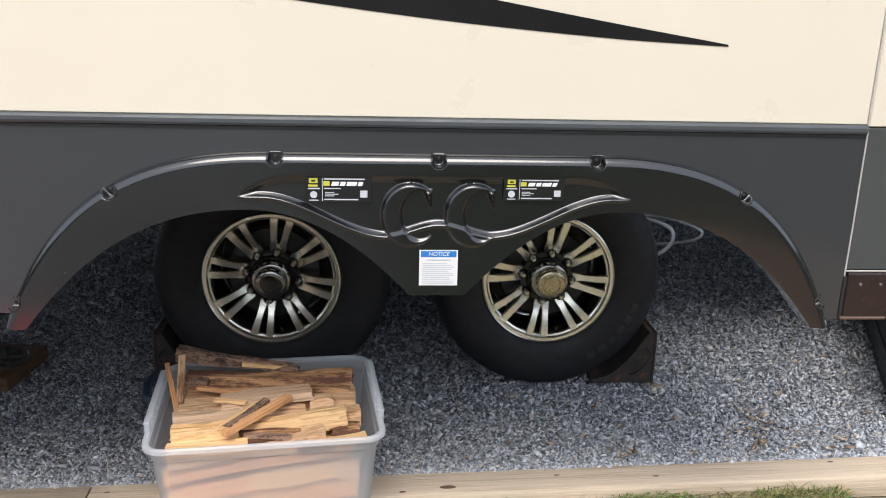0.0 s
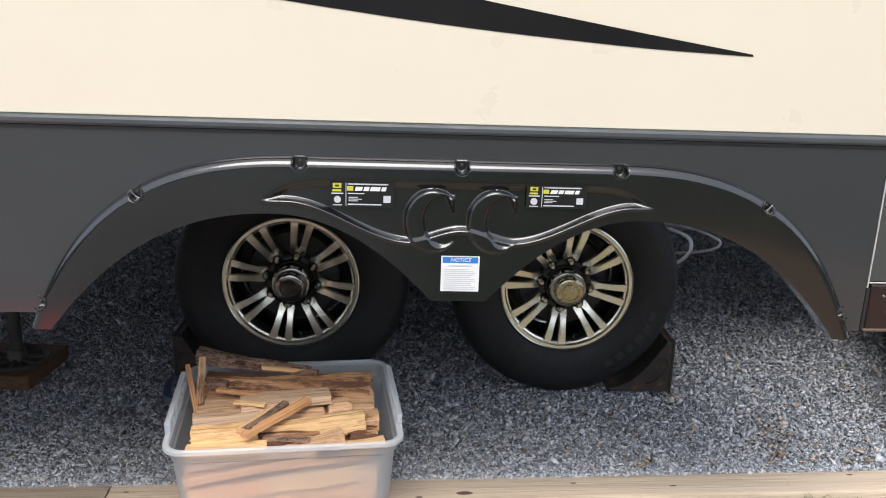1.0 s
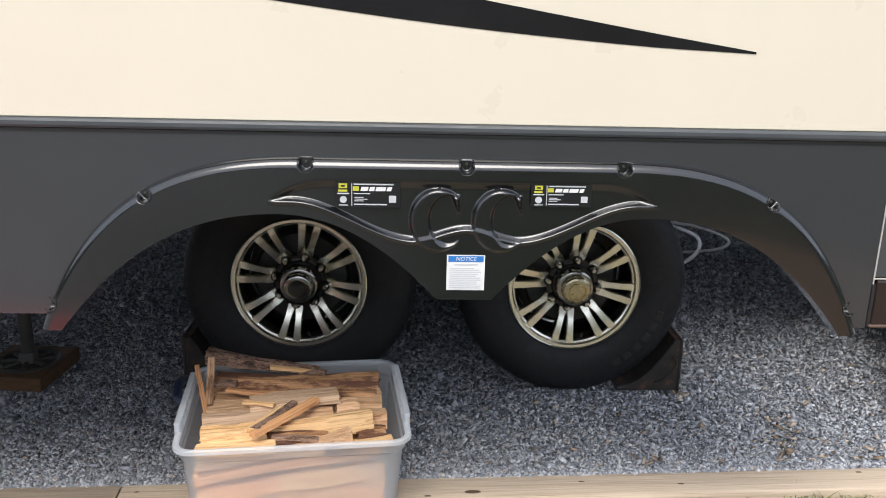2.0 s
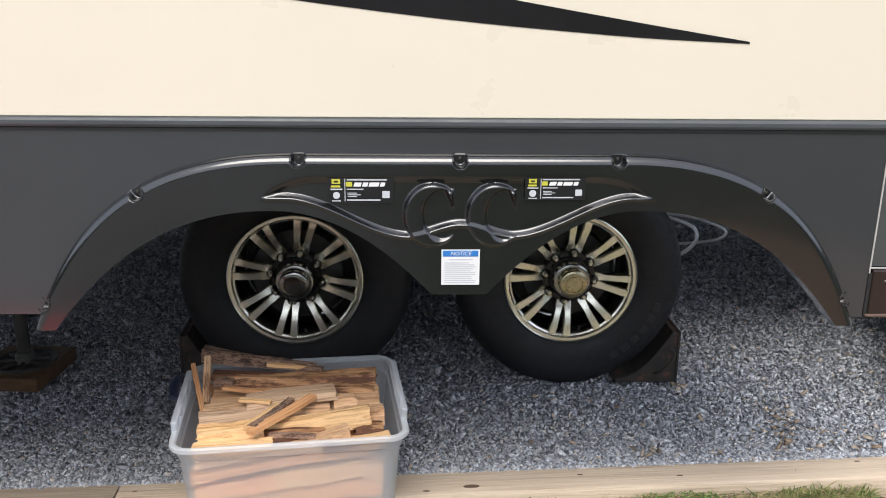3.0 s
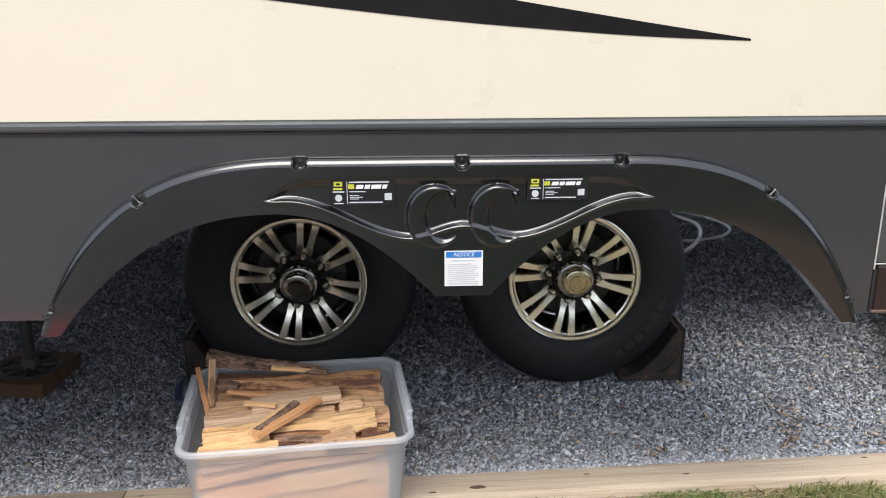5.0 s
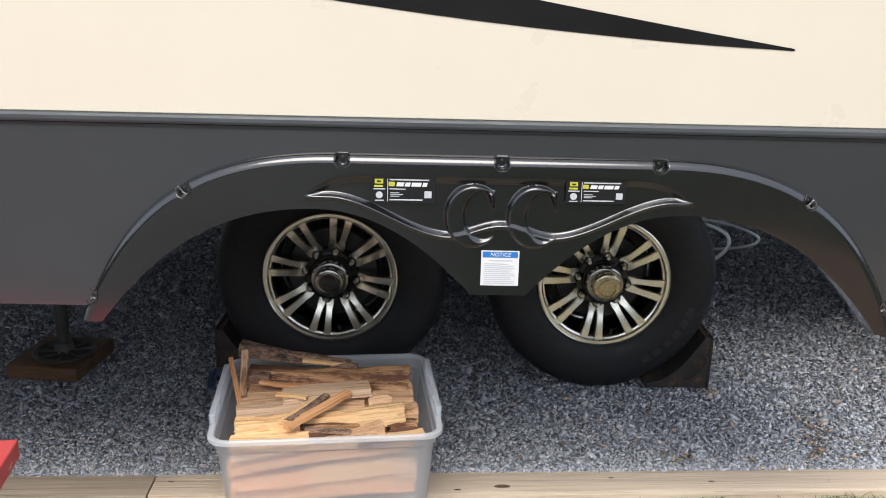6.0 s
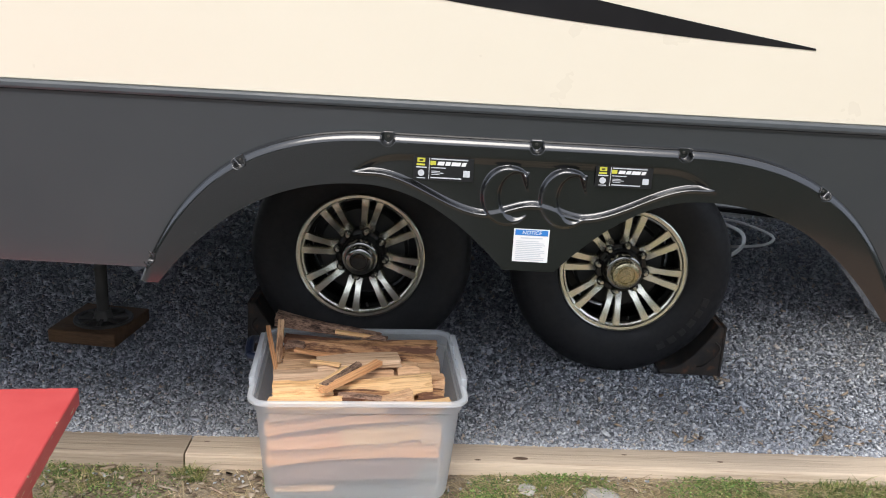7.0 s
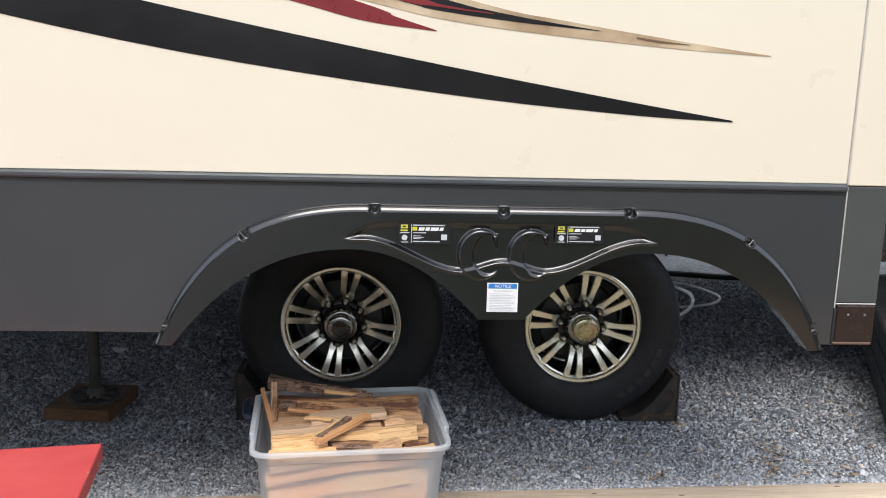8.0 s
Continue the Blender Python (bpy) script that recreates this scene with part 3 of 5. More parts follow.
def tufts(name, count, xr, yr, height, width, material, label, category, patch=0.0, flat=0.0, seed=5):
    r = np.random.default_rng(seed)
    xs, ys = r.uniform(*xr, count * 4), r.uniform(*yr, count * 4)
    keep = np.array([noise.noise(Vector((px * 3.2, py * 3.2, 4.0))) + 0.25 * noise.noise(Vector((px * 11, py * 11, 1))) > patch for px, py in zip(xs, ys)])
    keep &= ys < kerb_front(xs) - 0.004
    xs, ys = xs[keep][:count], ys[keep][:count]
    n = len(xs)
    h = height * r.lognormal(0, 0.35, n)
    d = r.uniform(0, 6.283, n)
    bend = r.uniform(0.5, 1.3, n) + flat
    w = width * r.uniform(0.6, 1.4, n)
    lev = np.array([0, 0.4, 0.75, 1.0])
    out = bend[:, None] * h[:, None] * lev ** 1.8
    up = h[:, None] * lev * (1 - 0.35 * np.minimum(bend[:, None], 1.4) * lev) * (1 - flat * 0.55)
    cx, cy = xs[:, None] + np.cos(d)[:, None] * out, ys[:, None] + np.sin(d)[:, None] * out
    cz = -0.078 + bank(xs, ys)[:, None] + up
    ww = w[:, None] * np.array([1, 0.9, 0.6, 0.08]) * 0.5
    sx, sy = -np.sin(d)[:, None] * ww, np.cos(d)[:, None] * ww
    v = np.stack([np.stack([cx - sx, cy - sy, cz], -1), np.stack([cx + sx, cy + sy, cz], -1)], 2).reshape(n, 8, 3)
    q = np.array([(0, 1, 3, 2), (2, 3, 5, 4), (4, 5, 7, 6)])
    f = (q[None] + 8 * np.arange(n)[:, None, None]).reshape(-1, 4)
    me = bpy.data.meshes.new(name)
    me.from_pydata(v.reshape(-1, 3).tolist(), [], f.tolist())
    me.materials.append(material)
    tagged(new(name, me), label, category, kind="stuff")


tufts("grass", 20000, (-0.1, 1.21), (-0.12, 0.45), 0.020, 0.0032, GRASS, "short green lawn grass against the timber", "grass", -0.10, 0.2, 5)
tufts("grass", 9000, (-1.7, -0.1), (-0.12, 0.44), 0.018, 0.0030, GRASS, "sparse green grass tufts in bare soil", "grass", 0.12, 0.1, 6)
tufts("grass", 260, (-0.90, -0.81), (0.29, 0.36), 0.026, 0.0026, GRASS, "tall yellowing tuft by the timber joint", "grass", -2.0, 0.0, 16)
tufts("grass", 2600, (0.95, 1.20), (0.15, 0.44), 0.031, 0.0030, GRASS, "longer grass beside the walkway", "grass", -2.0, 0.0, 17)
tufts("straw", 9000, (-1.7, -0.1), (-0.12, 0.45), 0.026, 0.0024, STRAW, "sparse dead grass in the trodden soil", "dry grass", -0.3, 0.8, 9)
tufts("straw", 26000, (-0.1, 1.21), (-0.12, 0.45), 0.030, 0.0025, STRAW, "flattened dry straw-coloured grass", "dry grass", -0.6, 0.7, 8)


def clover(count, xr, yr, patch, seed):
    """Small rounded leaves lying at all tilts."""
    r = np.random.default_rng(seed)
    xs, ys = r.uniform(*xr, count * 3), r.uniform(*yr, count * 3)
    keep = np.array([noise.noise(Vector((px * 4.5, py * 6.0, 9.0))) + 0.35 * noise.noise(Vector((px * 14, py * 14, 2))) + r.normal(0, 0.16) > patch for px, py in zip(xs, ys)])
    keep &= ys < kerb_front(xs) - 0.003
    xs, ys = xs[keep][:count], ys[keep][:count]
    n = len(xs)
    z = -0.066 + bank(xs, ys) + r.uniform(0, 0.014, n)
    u = np.stack([r.normal(0, 1, n), r.normal(0, 1, n), r.normal(0, 0.35, n)], 1)
    u /= np.linalg.norm(u, axis=1)[:, None]
    up = np.stack([r.normal(0, 0.35, n), r.normal(-0.2, 0.35, n), np.ones(n)], 1)
    w = np.cross(up, u)
    w /= np.linalg.norm(w, axis=1)[:, None]
    s = r.uniform(0.0016, 0.0036, n)[:, None]
    c = np.stack([xs, ys, z], 1)
    ring = [c + s * (math.cos(t) * u + 0.8 * math.sin(t) * w) for t in np.linspace(0, 2 * math.pi, 7)[:6]]
    v = np.stack(ring, 1)
    me = bpy.data.meshes.new("clover")
    me.from_pydata(v.reshape(-1, 3).tolist(), [], np.arange(n * 6).reshape(-1, 6).tolist())
    me.materials.append(CLOVER)
    tagged(new("clover", me), "dense small-leaved clover and weeds in the lawn", "clover", kind="stuff")


clover(19000, (-0.1, 1.21), (-0.05, 0.45), 0.06, 41)
clover(7000, (-1.6, -0.1), (-0.05, 0.44), 0.16, 42)
rng = np.random.default_rng(21)
n = 1000
x, y = rng.uniform(-1.5, 0.5, n), rng.uniform(-0.05, 0.40, n)
ok = (y < kerb_front(x) - 0.01) & (rng.uniform(0, 1, n) < np.where(x < -0.6, 1.0, 0.35))
x, y = x[ok], y[ok]
n = len(x)
tagged(scatter("wood_chips", CHIPS, x, y, -0.066 + bank(x, y), rng.lognormal(math.log(0.016), 0.6, n), rng.uniform(0.005, 0.014, n), rng.uniform(0.0015, 0.004, n), rng, 0.35, 0.2),
       "scattered wood chips and bark in the soil", "wood chips", kind="stuff")
x, y = rng.uniform(-1.3, 0.45, 500), rng.uniform(-0.1, 0.40, 500)
ok = (y > kerb_front(x) - 0.10) & (y < kerb_front(x) - 0.004)
x, y = x[ok], y[ok]
n = len(x)
tagged(scatter("stray_gravel", STONES, x, y, -0.068 + bank(x, y), np.full(n, 0.007), np.full(n, 0.006), np.full(n, 0.004), rng), "stray crushed stone along the timber", "gravel", kind="stuff")


def rock(x, y, z, r, label):
    bm = bmesh.new()
    bmesh.ops.create_icosphere(bm, subdivisions=3, radius=1.0)
    for v in bm.verts:
        k = 1 + 0.3 * noise.noise(v.co * 1.6 + Vector((x, y, 0)))
        v.co = Vector((v.co.x * r * 1.3, v.co.y * r * 1.5, v.co.z * r * 0.24)) * k
    tagged(part("rock", bm, ROCK, smooth=True, at=pose(x, y, z)), label, "rock")


rock(0.295, 0.30, -0.055, 0.040, "pale flat stone bedded in the grass")
rock(0.090, 0.325, -0.052, 0.020, "small pale stone in the soil by the timber")

# ---- boards beside the lawn ----
walkway = thing("wooden_walkway", "brown timber walkway of parallel boards beside the lawn", "walkway", pose(1.215, 0.40, -0.05))
first = None
for k in range(9):
    if first is None:
        first = part("plank", box((0, -0.066, -0.035), (3.45, 0.066, 0.0), 0.006, 2), DECK_WOOD, walkway)
        first.matrix_basis = pose(0.07, 0, 0, 0, 0, -90)
    else:
        again(first, walkway, pose(0.07 + 0.139 * k, 0.003 * math.sin(k * 7), 0.001 * math.sin(k * 3), 0, 0, -90))
for yy in (-0.4, -1.7, -3.0):
    part("joist", box((0, yy - 0.04, -0.08), (1.2, yy + 0.04, -0.036)), DECK_WOOD, walkway)

# ---- unseen woods, added to block low sky light ----
WOOD_LEAF = island("woodland leaves", [(0.0, (0.03, 0.055, 0.02)), (0.5, (0.06, 0.10, 0.03)), (1.0, (0.11, 0.15, 0.05))], 0.7, 3.0)


def far_woods():
    """An unseen ragged belt of trees, added round the open side to cut low light."""
    r = np.random.default_rng(31)
    quads = []
    for k in range(64):
        an = radians(172 + 196 * (k + r.uniform(-0.3, 0.3)) / 63)
        rad, h = r.uniform(26, 34), r.uniform(3.0, 6.0)
        cx, cy = rad * math.cos(an), rad * math.sin(an)
        n = 240
        z = h * r.uniform(0.04, 1.0, n) ** 0.9
        spread = 2.1 * np.sqrt(np.clip(1.05 - (z / h) ** 2, 0.02, 1)) * np.sqrt(r.uniform(0, 1, n))
        th = r.uniform(0, 6.283, n)
        c = np.stack([cx + spread * np.cos(th), cy + spread * np.sin(th), z], 1)
        u = r.normal(0, 1, (n, 3))
        u /= np.linalg.norm(u, axis=1)[:, None]
        w = np.cross(u, r.normal(0, 1, (n, 3)))
        w /= np.linalg.norm(w, axis=1)[:, None]
        s = r.uniform(0.22, 0.55, n)[:, None]
        quads.append(np.stack([c - u * s, c + w * s * 0.7, c + u * s, c - w * s * 0.7], 1))
    v = np.concatenate(quads)
    me = bpy.data.meshes.new("far_woods")
    me.from_pydata(v.reshape(-1, 3).tolist(), [], np.arange(len(v) * 4).reshape(-1, 4).tolist())
    me.materials.append(WOOD_LEAF)
    tagged(new("far_woods", me), "unseen dark green belt of trees added to block low sky light", "trees", kind="stuff")


far_woods()

# ---- trailer: slide-out room, body and running gear ----
trailer = thing("camper_trailer", "cream and charcoal fifth-wheel camper with its slide-out extended", "camper trailer")
SEAM, EDGE, BELT0, BELT1, BOTTOM = 0.853, 0.964, 1.033, 1.049, 0.655
part("upper_wall", box((-4.2, 0.0, BELT1), (SEAM - 0.002, 0.05, 3.0), 0.003, 1), CREAM, trailer, "glossy cream fibreglass wall")
bm = bmesh.new()
profile = [(0.0, BELT0 - 0.002), (-0.006, BELT0 - 0.001), (-0.0085, BELT0 + 0.004), (-0.0085, BELT1 - 0.005), (-0.006, BELT1 - 0.001), (0.0, BELT1 + 0.001)]
ends = [[bm.verts.new((x, y, z)) for y, z in profile] for x in (-4.2, SEAM - 0.003)]
for i in range(len(profile) - 1):
    bm.faces.new((ends[0][i], ends[1][i], ends[1][i + 1], ends[0][i + 1]))
bm.faces.new(ends[0])
bm.faces.new(ends[1][::-1])
bmesh.ops.recalc_face_normals(bm, faces=bm.faces[:])
part("belt_trim", bm, TRIM, trailer, "grey rubber belt trim")
part("gasket", box((-4.2, -0.0035, BELT0 - 0.0065), (SEAM - 0.003, 0.002, BELT0 - 0.0025)), UNDER, trailer, "black gasket under the belt trim")
part("edge_panel", box((SEAM + 0.003, 0.003, BELT1 - 0.003), (EDGE - 0.006, 0.05, 3.0), 0.002, 1), CREAM, trailer, "cream edge flange")
part("edge_panel", box((SEAM + 0.003, 0.004, 0.747), (EDGE, 0.05, BELT1 - 0.005), 0.002, 1), GREY_EDGE, trailer, "slate grey edge flange")
skirt = part("skirt_panel", box((SEAM + 0.007, -0.004, 0.643), (EDGE - 0.003, 0.03, 0.743), 0.004, 2), SKIRT_REFLECT, trailer, "black lower skirt, brown reflection in its colour, two screws")
part("lip", box((SEAM + 0.002, -0.008, 0.640), (EDGE - 0.008, 0.01, 0.6465), 0.002, 1), mat("worn brown lip", (0.12, 0.075, 0.055), 0.4), skirt, "worn lighter lower lip")
for sx in (0.889, 0.933):
    part("screw", lathe([(0, -0.004), (0.0022, -0.0035), (0.0036, 0.0)], 10), SCREW, skirt, "zinc screw", True, pose(sx, -0.004, 0.718))
part("caulk_bead", tube([(SEAM, -0.001, 0.735), (SEAM + 0.0006, -0.001, 0.85), (SEAM, -0.001, BELT1 - 0.006)], 0.0019, 6), CAULK, trailer, "white caulk bead")
part("caulk_bead", tube([(SEAM, 0.002, BELT1), (SEAM, 0.002, 2.9)], 0.0018, 6), CAULK, trailer, "thin grey seam")
part("caulk_bead", tube([(SEAM + 0.004, 0.003, 0.745), (EDGE - 0.002, 0.003, 0.745)], 0.0017, 6), CAULK, trailer, "white caulk bead")
part("seam_gap", box((SEAM - 0.001, -0.002, 0.640), (SEAM + 0.006, 0.02, 0.735)), UNDER, trailer, "black gap")
part("slide_floor", box((-4.2, 0.052, 0.905), (EDGE - 0.004, 1.02, 0.95)), UNDER, trailer)
part("slide_side", box((EDGE - 0.03, 0.052, 0.952), (EDGE - 0.004, 1.02, 3.0)), CREAM, trailer)
part("slide_side", box((-4.2, 0.052, 0.952), (-4.17, 1.02, 3.0)), CREAM, trailer)
part("slide_roof", box((-4.2, 0.0, 3.004), (EDGE, 1.02, 3.05)), CREAM, trailer)
for x0, x1, y0 in ((-5.0, -0.95, 1.03), (-0.949, 0.949, 1.33), (0.95, 4.6, 1.03)):
    part("belly_pan", box((x0, y0, 0.70), (x1, 3.45, 0.818)), UNDER, trailer, "black underbelly")
part("belly_pan", box((-5.0, 1.43, 0.66), (4.6, 2.91, 0.699)), UNDER, trailer, "black underbelly")
# assumed second slide-out, added to keep light from under the trailer
part("far_slide", box((-3.6, 3.455, 0.62), (3.2, 4.2, 3.0), 0.01, 1), CREAM, trailer, "box added on the other side to deepen the shade below")
part("side_skirt", box((EDGE + 0.04, 1.032, 0.65), (4.6, 1.06, 0.818), 0.004, 1), SKIRT_REFLECT, trailer, "black lower body skirt, brown reflection in its colour")
# the body's shade is put into its colour: near black like the underbelly
part("body", box((-5.0, 1.03, 0.82), (4.6, 3.45, 3.6), 0.03, 2), UNDER, trailer, "black underbelly, with the body coloured dark for its shade")
for yy in (1.36, 2.92):
    part("chassis_rail", box((-5.0, yy, 0.635), (4.6, yy + 0.06, 0.698)), UNDER, trailer)

# decals on the cream wall
def decal(name, top, bottom, material, y, label):
    n = 26
    ft, fb = smooth_path([(x, 0, z) for x, z in top], 6), smooth_path([(x, 0, z) for x, z in bottom], 6)

    def even(path):
        out = []
        for k in range(n + 1):
            u = k / n * (len(path) - 1)
            i = min(int(u), len(path) - 2)
            p = path[i].lerp(path[i + 1], u - i)
            out.append((p.x, p.z))
        return out
    part(name, strip_between(even(ft), even(fb), y, 0.001), material, trailer, label)


decal("stripe_decal", [(-2.6, 1.84), (-1.6, 1.60), (-0.85, 1.441), (-0.19, 1.319), (0.27, 1.242), (0.5475, 1.199)], [(-2.6, 1.70), (-1.6, 1.494), (-0.85, 1.342), (-0.19, 1.251), (0.27, 1.209), (0.5485, 1.195)], DECAL_BLACK, -0.0012, "long tapering black stripe")
decal("stripe_decal", [(-1.1, 1.66), (-0.37, 1.456), (-0.27, 1.421), (-0.174, 1.3925)], [(-1.1, 1.59), (-0.516, 1.451), (-0.34, 1.409), (-0.173, 1.390)], DECAL_RED, -0.0012, "dark red tapering stripe")
decal("stripe_decal", [(-0.9, 1.66), (-0.10, 1.463), (0.127, 1.422), (0.47, 1.374), (0.628, 1.3545)], [(-0.9, 1.585), (-0.348, 1.456), (-0.085, 1.407), (0.333, 1.369), (0.629, 1.352)], DECAL_GOLD, -0.0012, "tan tapering stripe with darker heart")
decal("stripe_decal", [(0.30, 1.3895), (0.36, 1.3820), (0.43, 1.3750)], [(0.30, 1.3850), (0.36, 1.3770), (0.43, 1.3738)], mat("dark tan vinyl", (0.16, 0.10, 0.05), 0.35), -0.0022, "short dark brown accent in the tan stripe")
decal("stripe_decal", [(-0.9, 1.642), (-0.153, 1.462), (-0.06, 1.442), (0.074, 1.420), (0.212, 1.4015)], [(-0.9, 1.602), (-0.27, 1.459), (-0.19, 1.440), (-0.006, 1.418), (0.213, 1.4005)], DECAL_BLACK, -0.0022, "thin black inner stripe")
decal("stripe_decal", [(-0.9, 1.634), (-0.25, 1.473), (-0.16, 1.450), (-0.04, 1.434)], [(-0.9, 1.610), (-0.30, 1.466), (-0.18, 1.446), (-0.04, 1.432)], DECAL_RED, -0.0032, "dark red core of the stripe")

# ---- wheel-arch skirt ----
HALF_OUT = bez((0.33, 0.984), (0.62, 0.984), (0.755, 0.860), (0.846, 0.632), 60)
HALF_IN = bez((0.056, 0.702), (0.16, 0.815), (0.26, 0.875), (0.37, 0.874), 40) + bez((0.37, 0.874), (0.54, 0.873), (0.67, 0.800), (0.800, 0.632), 40)[1:]
OX, OZ = np.array([p[0] for p in HALF_OUT]), np.array([p[1] for p in HALF_OUT])
IX, IZ = np.array([p[0] for p in HALF_IN]), np.array([p[1] for p in HALF_IN])
CUPS = [(-0.821, 0.683, 66), (-0.622, 0.905, 34), (-0.313, 0.971, 0), (-0.002, 0.971, 0), (0.307, 0.971, 0), (0.610, 0.905, -34), (0.797, 0.686, -66)]
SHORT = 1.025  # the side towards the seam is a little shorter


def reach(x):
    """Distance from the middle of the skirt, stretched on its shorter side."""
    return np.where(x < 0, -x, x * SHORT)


def arch_outer(x):
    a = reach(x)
    return np.where(a < 0.33, 0.984, np.interp(a, OX, OZ))


def arch_inner(x):
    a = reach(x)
    return np.where(a < 0.056, 0.702, np.where(a > 0.800, 0.630, np.interp(a, IX, IZ)))


# the lower wall is cut out behind the skirt, so that the wheels show
cut = np.linspace(-0.79, 0.775, 180)
low = [(-4.2, BOTTOM), (-0.7901, BOTTOM)] + [(float(k), float(z)) for k, z in zip(cut, 0.55 * arch_outer(cut) + 0.45 * arch_inner(cut))] + [(0.7751, 0.638), (SEAM - 0.002, 0.638)]
part("lower_wall", strip_between([(k, BELT0) for k, _ in low], low, 0.0, 0.04), GREY, trailer, "glossy charcoal lower wall")


def ridge_line(x):
    a = np.abs(x)
    return np.where(a > 0.105, 0.825 + 0.077 * ss((a - 0.100) / 0.24), 0.825 + 0.024 * ss(1 - a / 0.105))


LETTERS = (-0.056, 0.067)


def skirt_depth(x, z):
    """How far the moulding stands out from the wall."""
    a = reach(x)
    slope = np.where(a < 0.33, 0.0, np.interp(a, OX, np.gradient(OZ, OX)))
    edge = (arch_outer(x) - z) / np.sqrt(1 + slope ** 2)
    roll = np.clip(edge / 0.021, 0, 1)
    d = 0.004 + 0.024 * np.sqrt(1 - (1 - roll) ** 2)
    # the arms fall back a little towards the opening
    d -= 0.001 * np.clip((edge - 0.02) / 0.085, 0, 1.2) ** 2 * ss((a - 0.36) / 0.16)
    top = 0.946 - 0.050 * np.clip((a - 0.25) / 0.14, 0, 1.2) ** 3
    wave = z - ridge_line(x)
    panel = ss((top - z) / 0.022) * np.clip((wave + 0.002) / 0.0085, 0, 1) ** 0.9 * (a < 0.40)
    d -= 0.0085 * panel
    # a bead runs along the wave
    d += 0.0030 * np.exp(-((wave + 0.0045) / 0.0038) ** 2) * (a < 0.40) * ss((0.395 - a) / 0.03)
    for cx in LETTERS:
        # a fat crescent: the outer oval less an inner one set towards its open side, with a wedge at its upper end
        outer = 0.056 * (1 - np.hypot((x - cx) / 0.056, (z - 0.865) / 0.0635))
        inner = 0.037 * (np.hypot((x - cx - 0.0205) / 0.037, (z - 0.8655) / 0.0480) - 1)
        wedge = np.minimum(np.minimum(cx + 0.041 - x, 0.914 - z), (x - cx - 0.041 + 0.017 * (z - 0.876) / 0.041) * 0.9)
        m = np.clip(np.maximum(np.minimum(np.minimum(outer, inner), cx + 0.041 - x), 0.7 * wedge) / 0.0072 + 0.10, 0, 1)
        m = 1 - (1 - m) ** 2
        d = d * (1 - m) + (0.0315 + 0.003 * (1 - panel)) * m
    for cx, cz, turn in CUPS:
        c, s = math.cos(radians(turn)), math.sin(radians(turn))
        u, w = c * (x - cx) + s * (z - cz), -s * (x - cx) + c * (z - cz)
        inside = np.where(w > 0, 0.0125 - np.abs(u), 0.0125 - np.sqrt(u * u + w * w))
        d = np.where(d > 0.006, d - (d - 0.006) * ss(inside / 0.004 + 0.5), d)
    return d


COLS, ROWS_ = 860, 126
xs = np.linspace(-0.846, 0.846, COLS)
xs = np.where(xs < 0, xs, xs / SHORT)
zi, zo = arch_inner(xs), arch_outer(xs)
u = np.linspace(0, 1, ROWS_)
X = np.repeat(xs[:, None], ROWS_, 1)
Z = zi[:, None] + (zo - zi)[:, None] * u[None]
Y = -skirt_depth(X, Z)
bm = bmesh.new()
vs = [[bm.verts.new((X[i, j], Y[i, j], Z[i, j])) for j in range(ROWS_)] for i in range(COLS)]
for i in range(COLS - 1):
    for j in range(ROWS_ - 1):
        bm.faces.new((vs[i][j], vs[i + 1][j], vs[i + 1][j + 1], vs[i][j + 1]))
# return lip behind the arch opening and along the top
lip = [[bm.verts.new((X[i, 0], yy, Z[i, 0])) for i in range(COLS)] for yy in (-0.006, 0.03)]
for i in range(COLS - 1):
    bm.faces.new((vs[i + 1][0], vs[i][0], lip[0][i], lip[0][i + 1]))
    bm.faces.new((lip[0][i + 1], lip[0][i], lip[1][i], lip[1][i + 1]))
crown = [bm.verts.new((X[i, -1], 0.001, Z[i, -1])) for i in range(COLS)]
for i in range(COLS - 1):
    bm.faces.new((vs[i][-1], vs[i + 1][-1], crown[i + 1], crown[i]))
for i in (0, COLS - 1):
    back = [bm.verts.new((X[i, j], 0.001, Z[i, j])) for j in range(ROWS_)]
    for j in range(ROWS_ - 1):
        bm.faces.new((vs[i][j], vs[i][j + 1], back[j + 1], back[j]))
bmesh.ops.recalc_face_normals(bm, faces=bm.faces[:])
fender = part("fender_skirt", bm, FENDER, trailer, "glossy black moulded double wheel-arch skirt", 1.3)


def surface(x, z, lift=0.0):
    return float(-skirt_depth(np.array([x]), np.array([z]))[0]) - lift


cup_rim = None
for cx, cz, turn in CUPS:
    m = Matrix.Translation((cx, 0, cz)) @ Matrix.Rotation(radians(-turn), 4, "Y")
    if cup_rim is None:
        pts = [(-0.0135, -0.020, 0.006), (-0.0135, -0.0265, 0.0)] + [(0.0135 * math.cos(t), -0.0275, 0.0135 * math.sin(t)) for t in np.linspace(math.pi, 2 * math.pi, 13)] + [(0.0135, -0.0265, 0.0), (0.0135, -0.020, 0.006)]
        cup_rim = part("screw_cup", tube(pts, 0.0017, 6), FENDER, fender, "", True, m)
        screw = part("screw", lathe([(0, -0.003), (0.0022, -0.0026), (0.0033, 0.0)], 12), STEEL, fender, "small steel screw", True, m @ Matrix.Translation((0, -0.0062, 0.003)))
    else:
        again(cup_rim, fender, m)
        again(screw, fender, m @ Matrix.Translation((0, -0.0062, 0.003)))

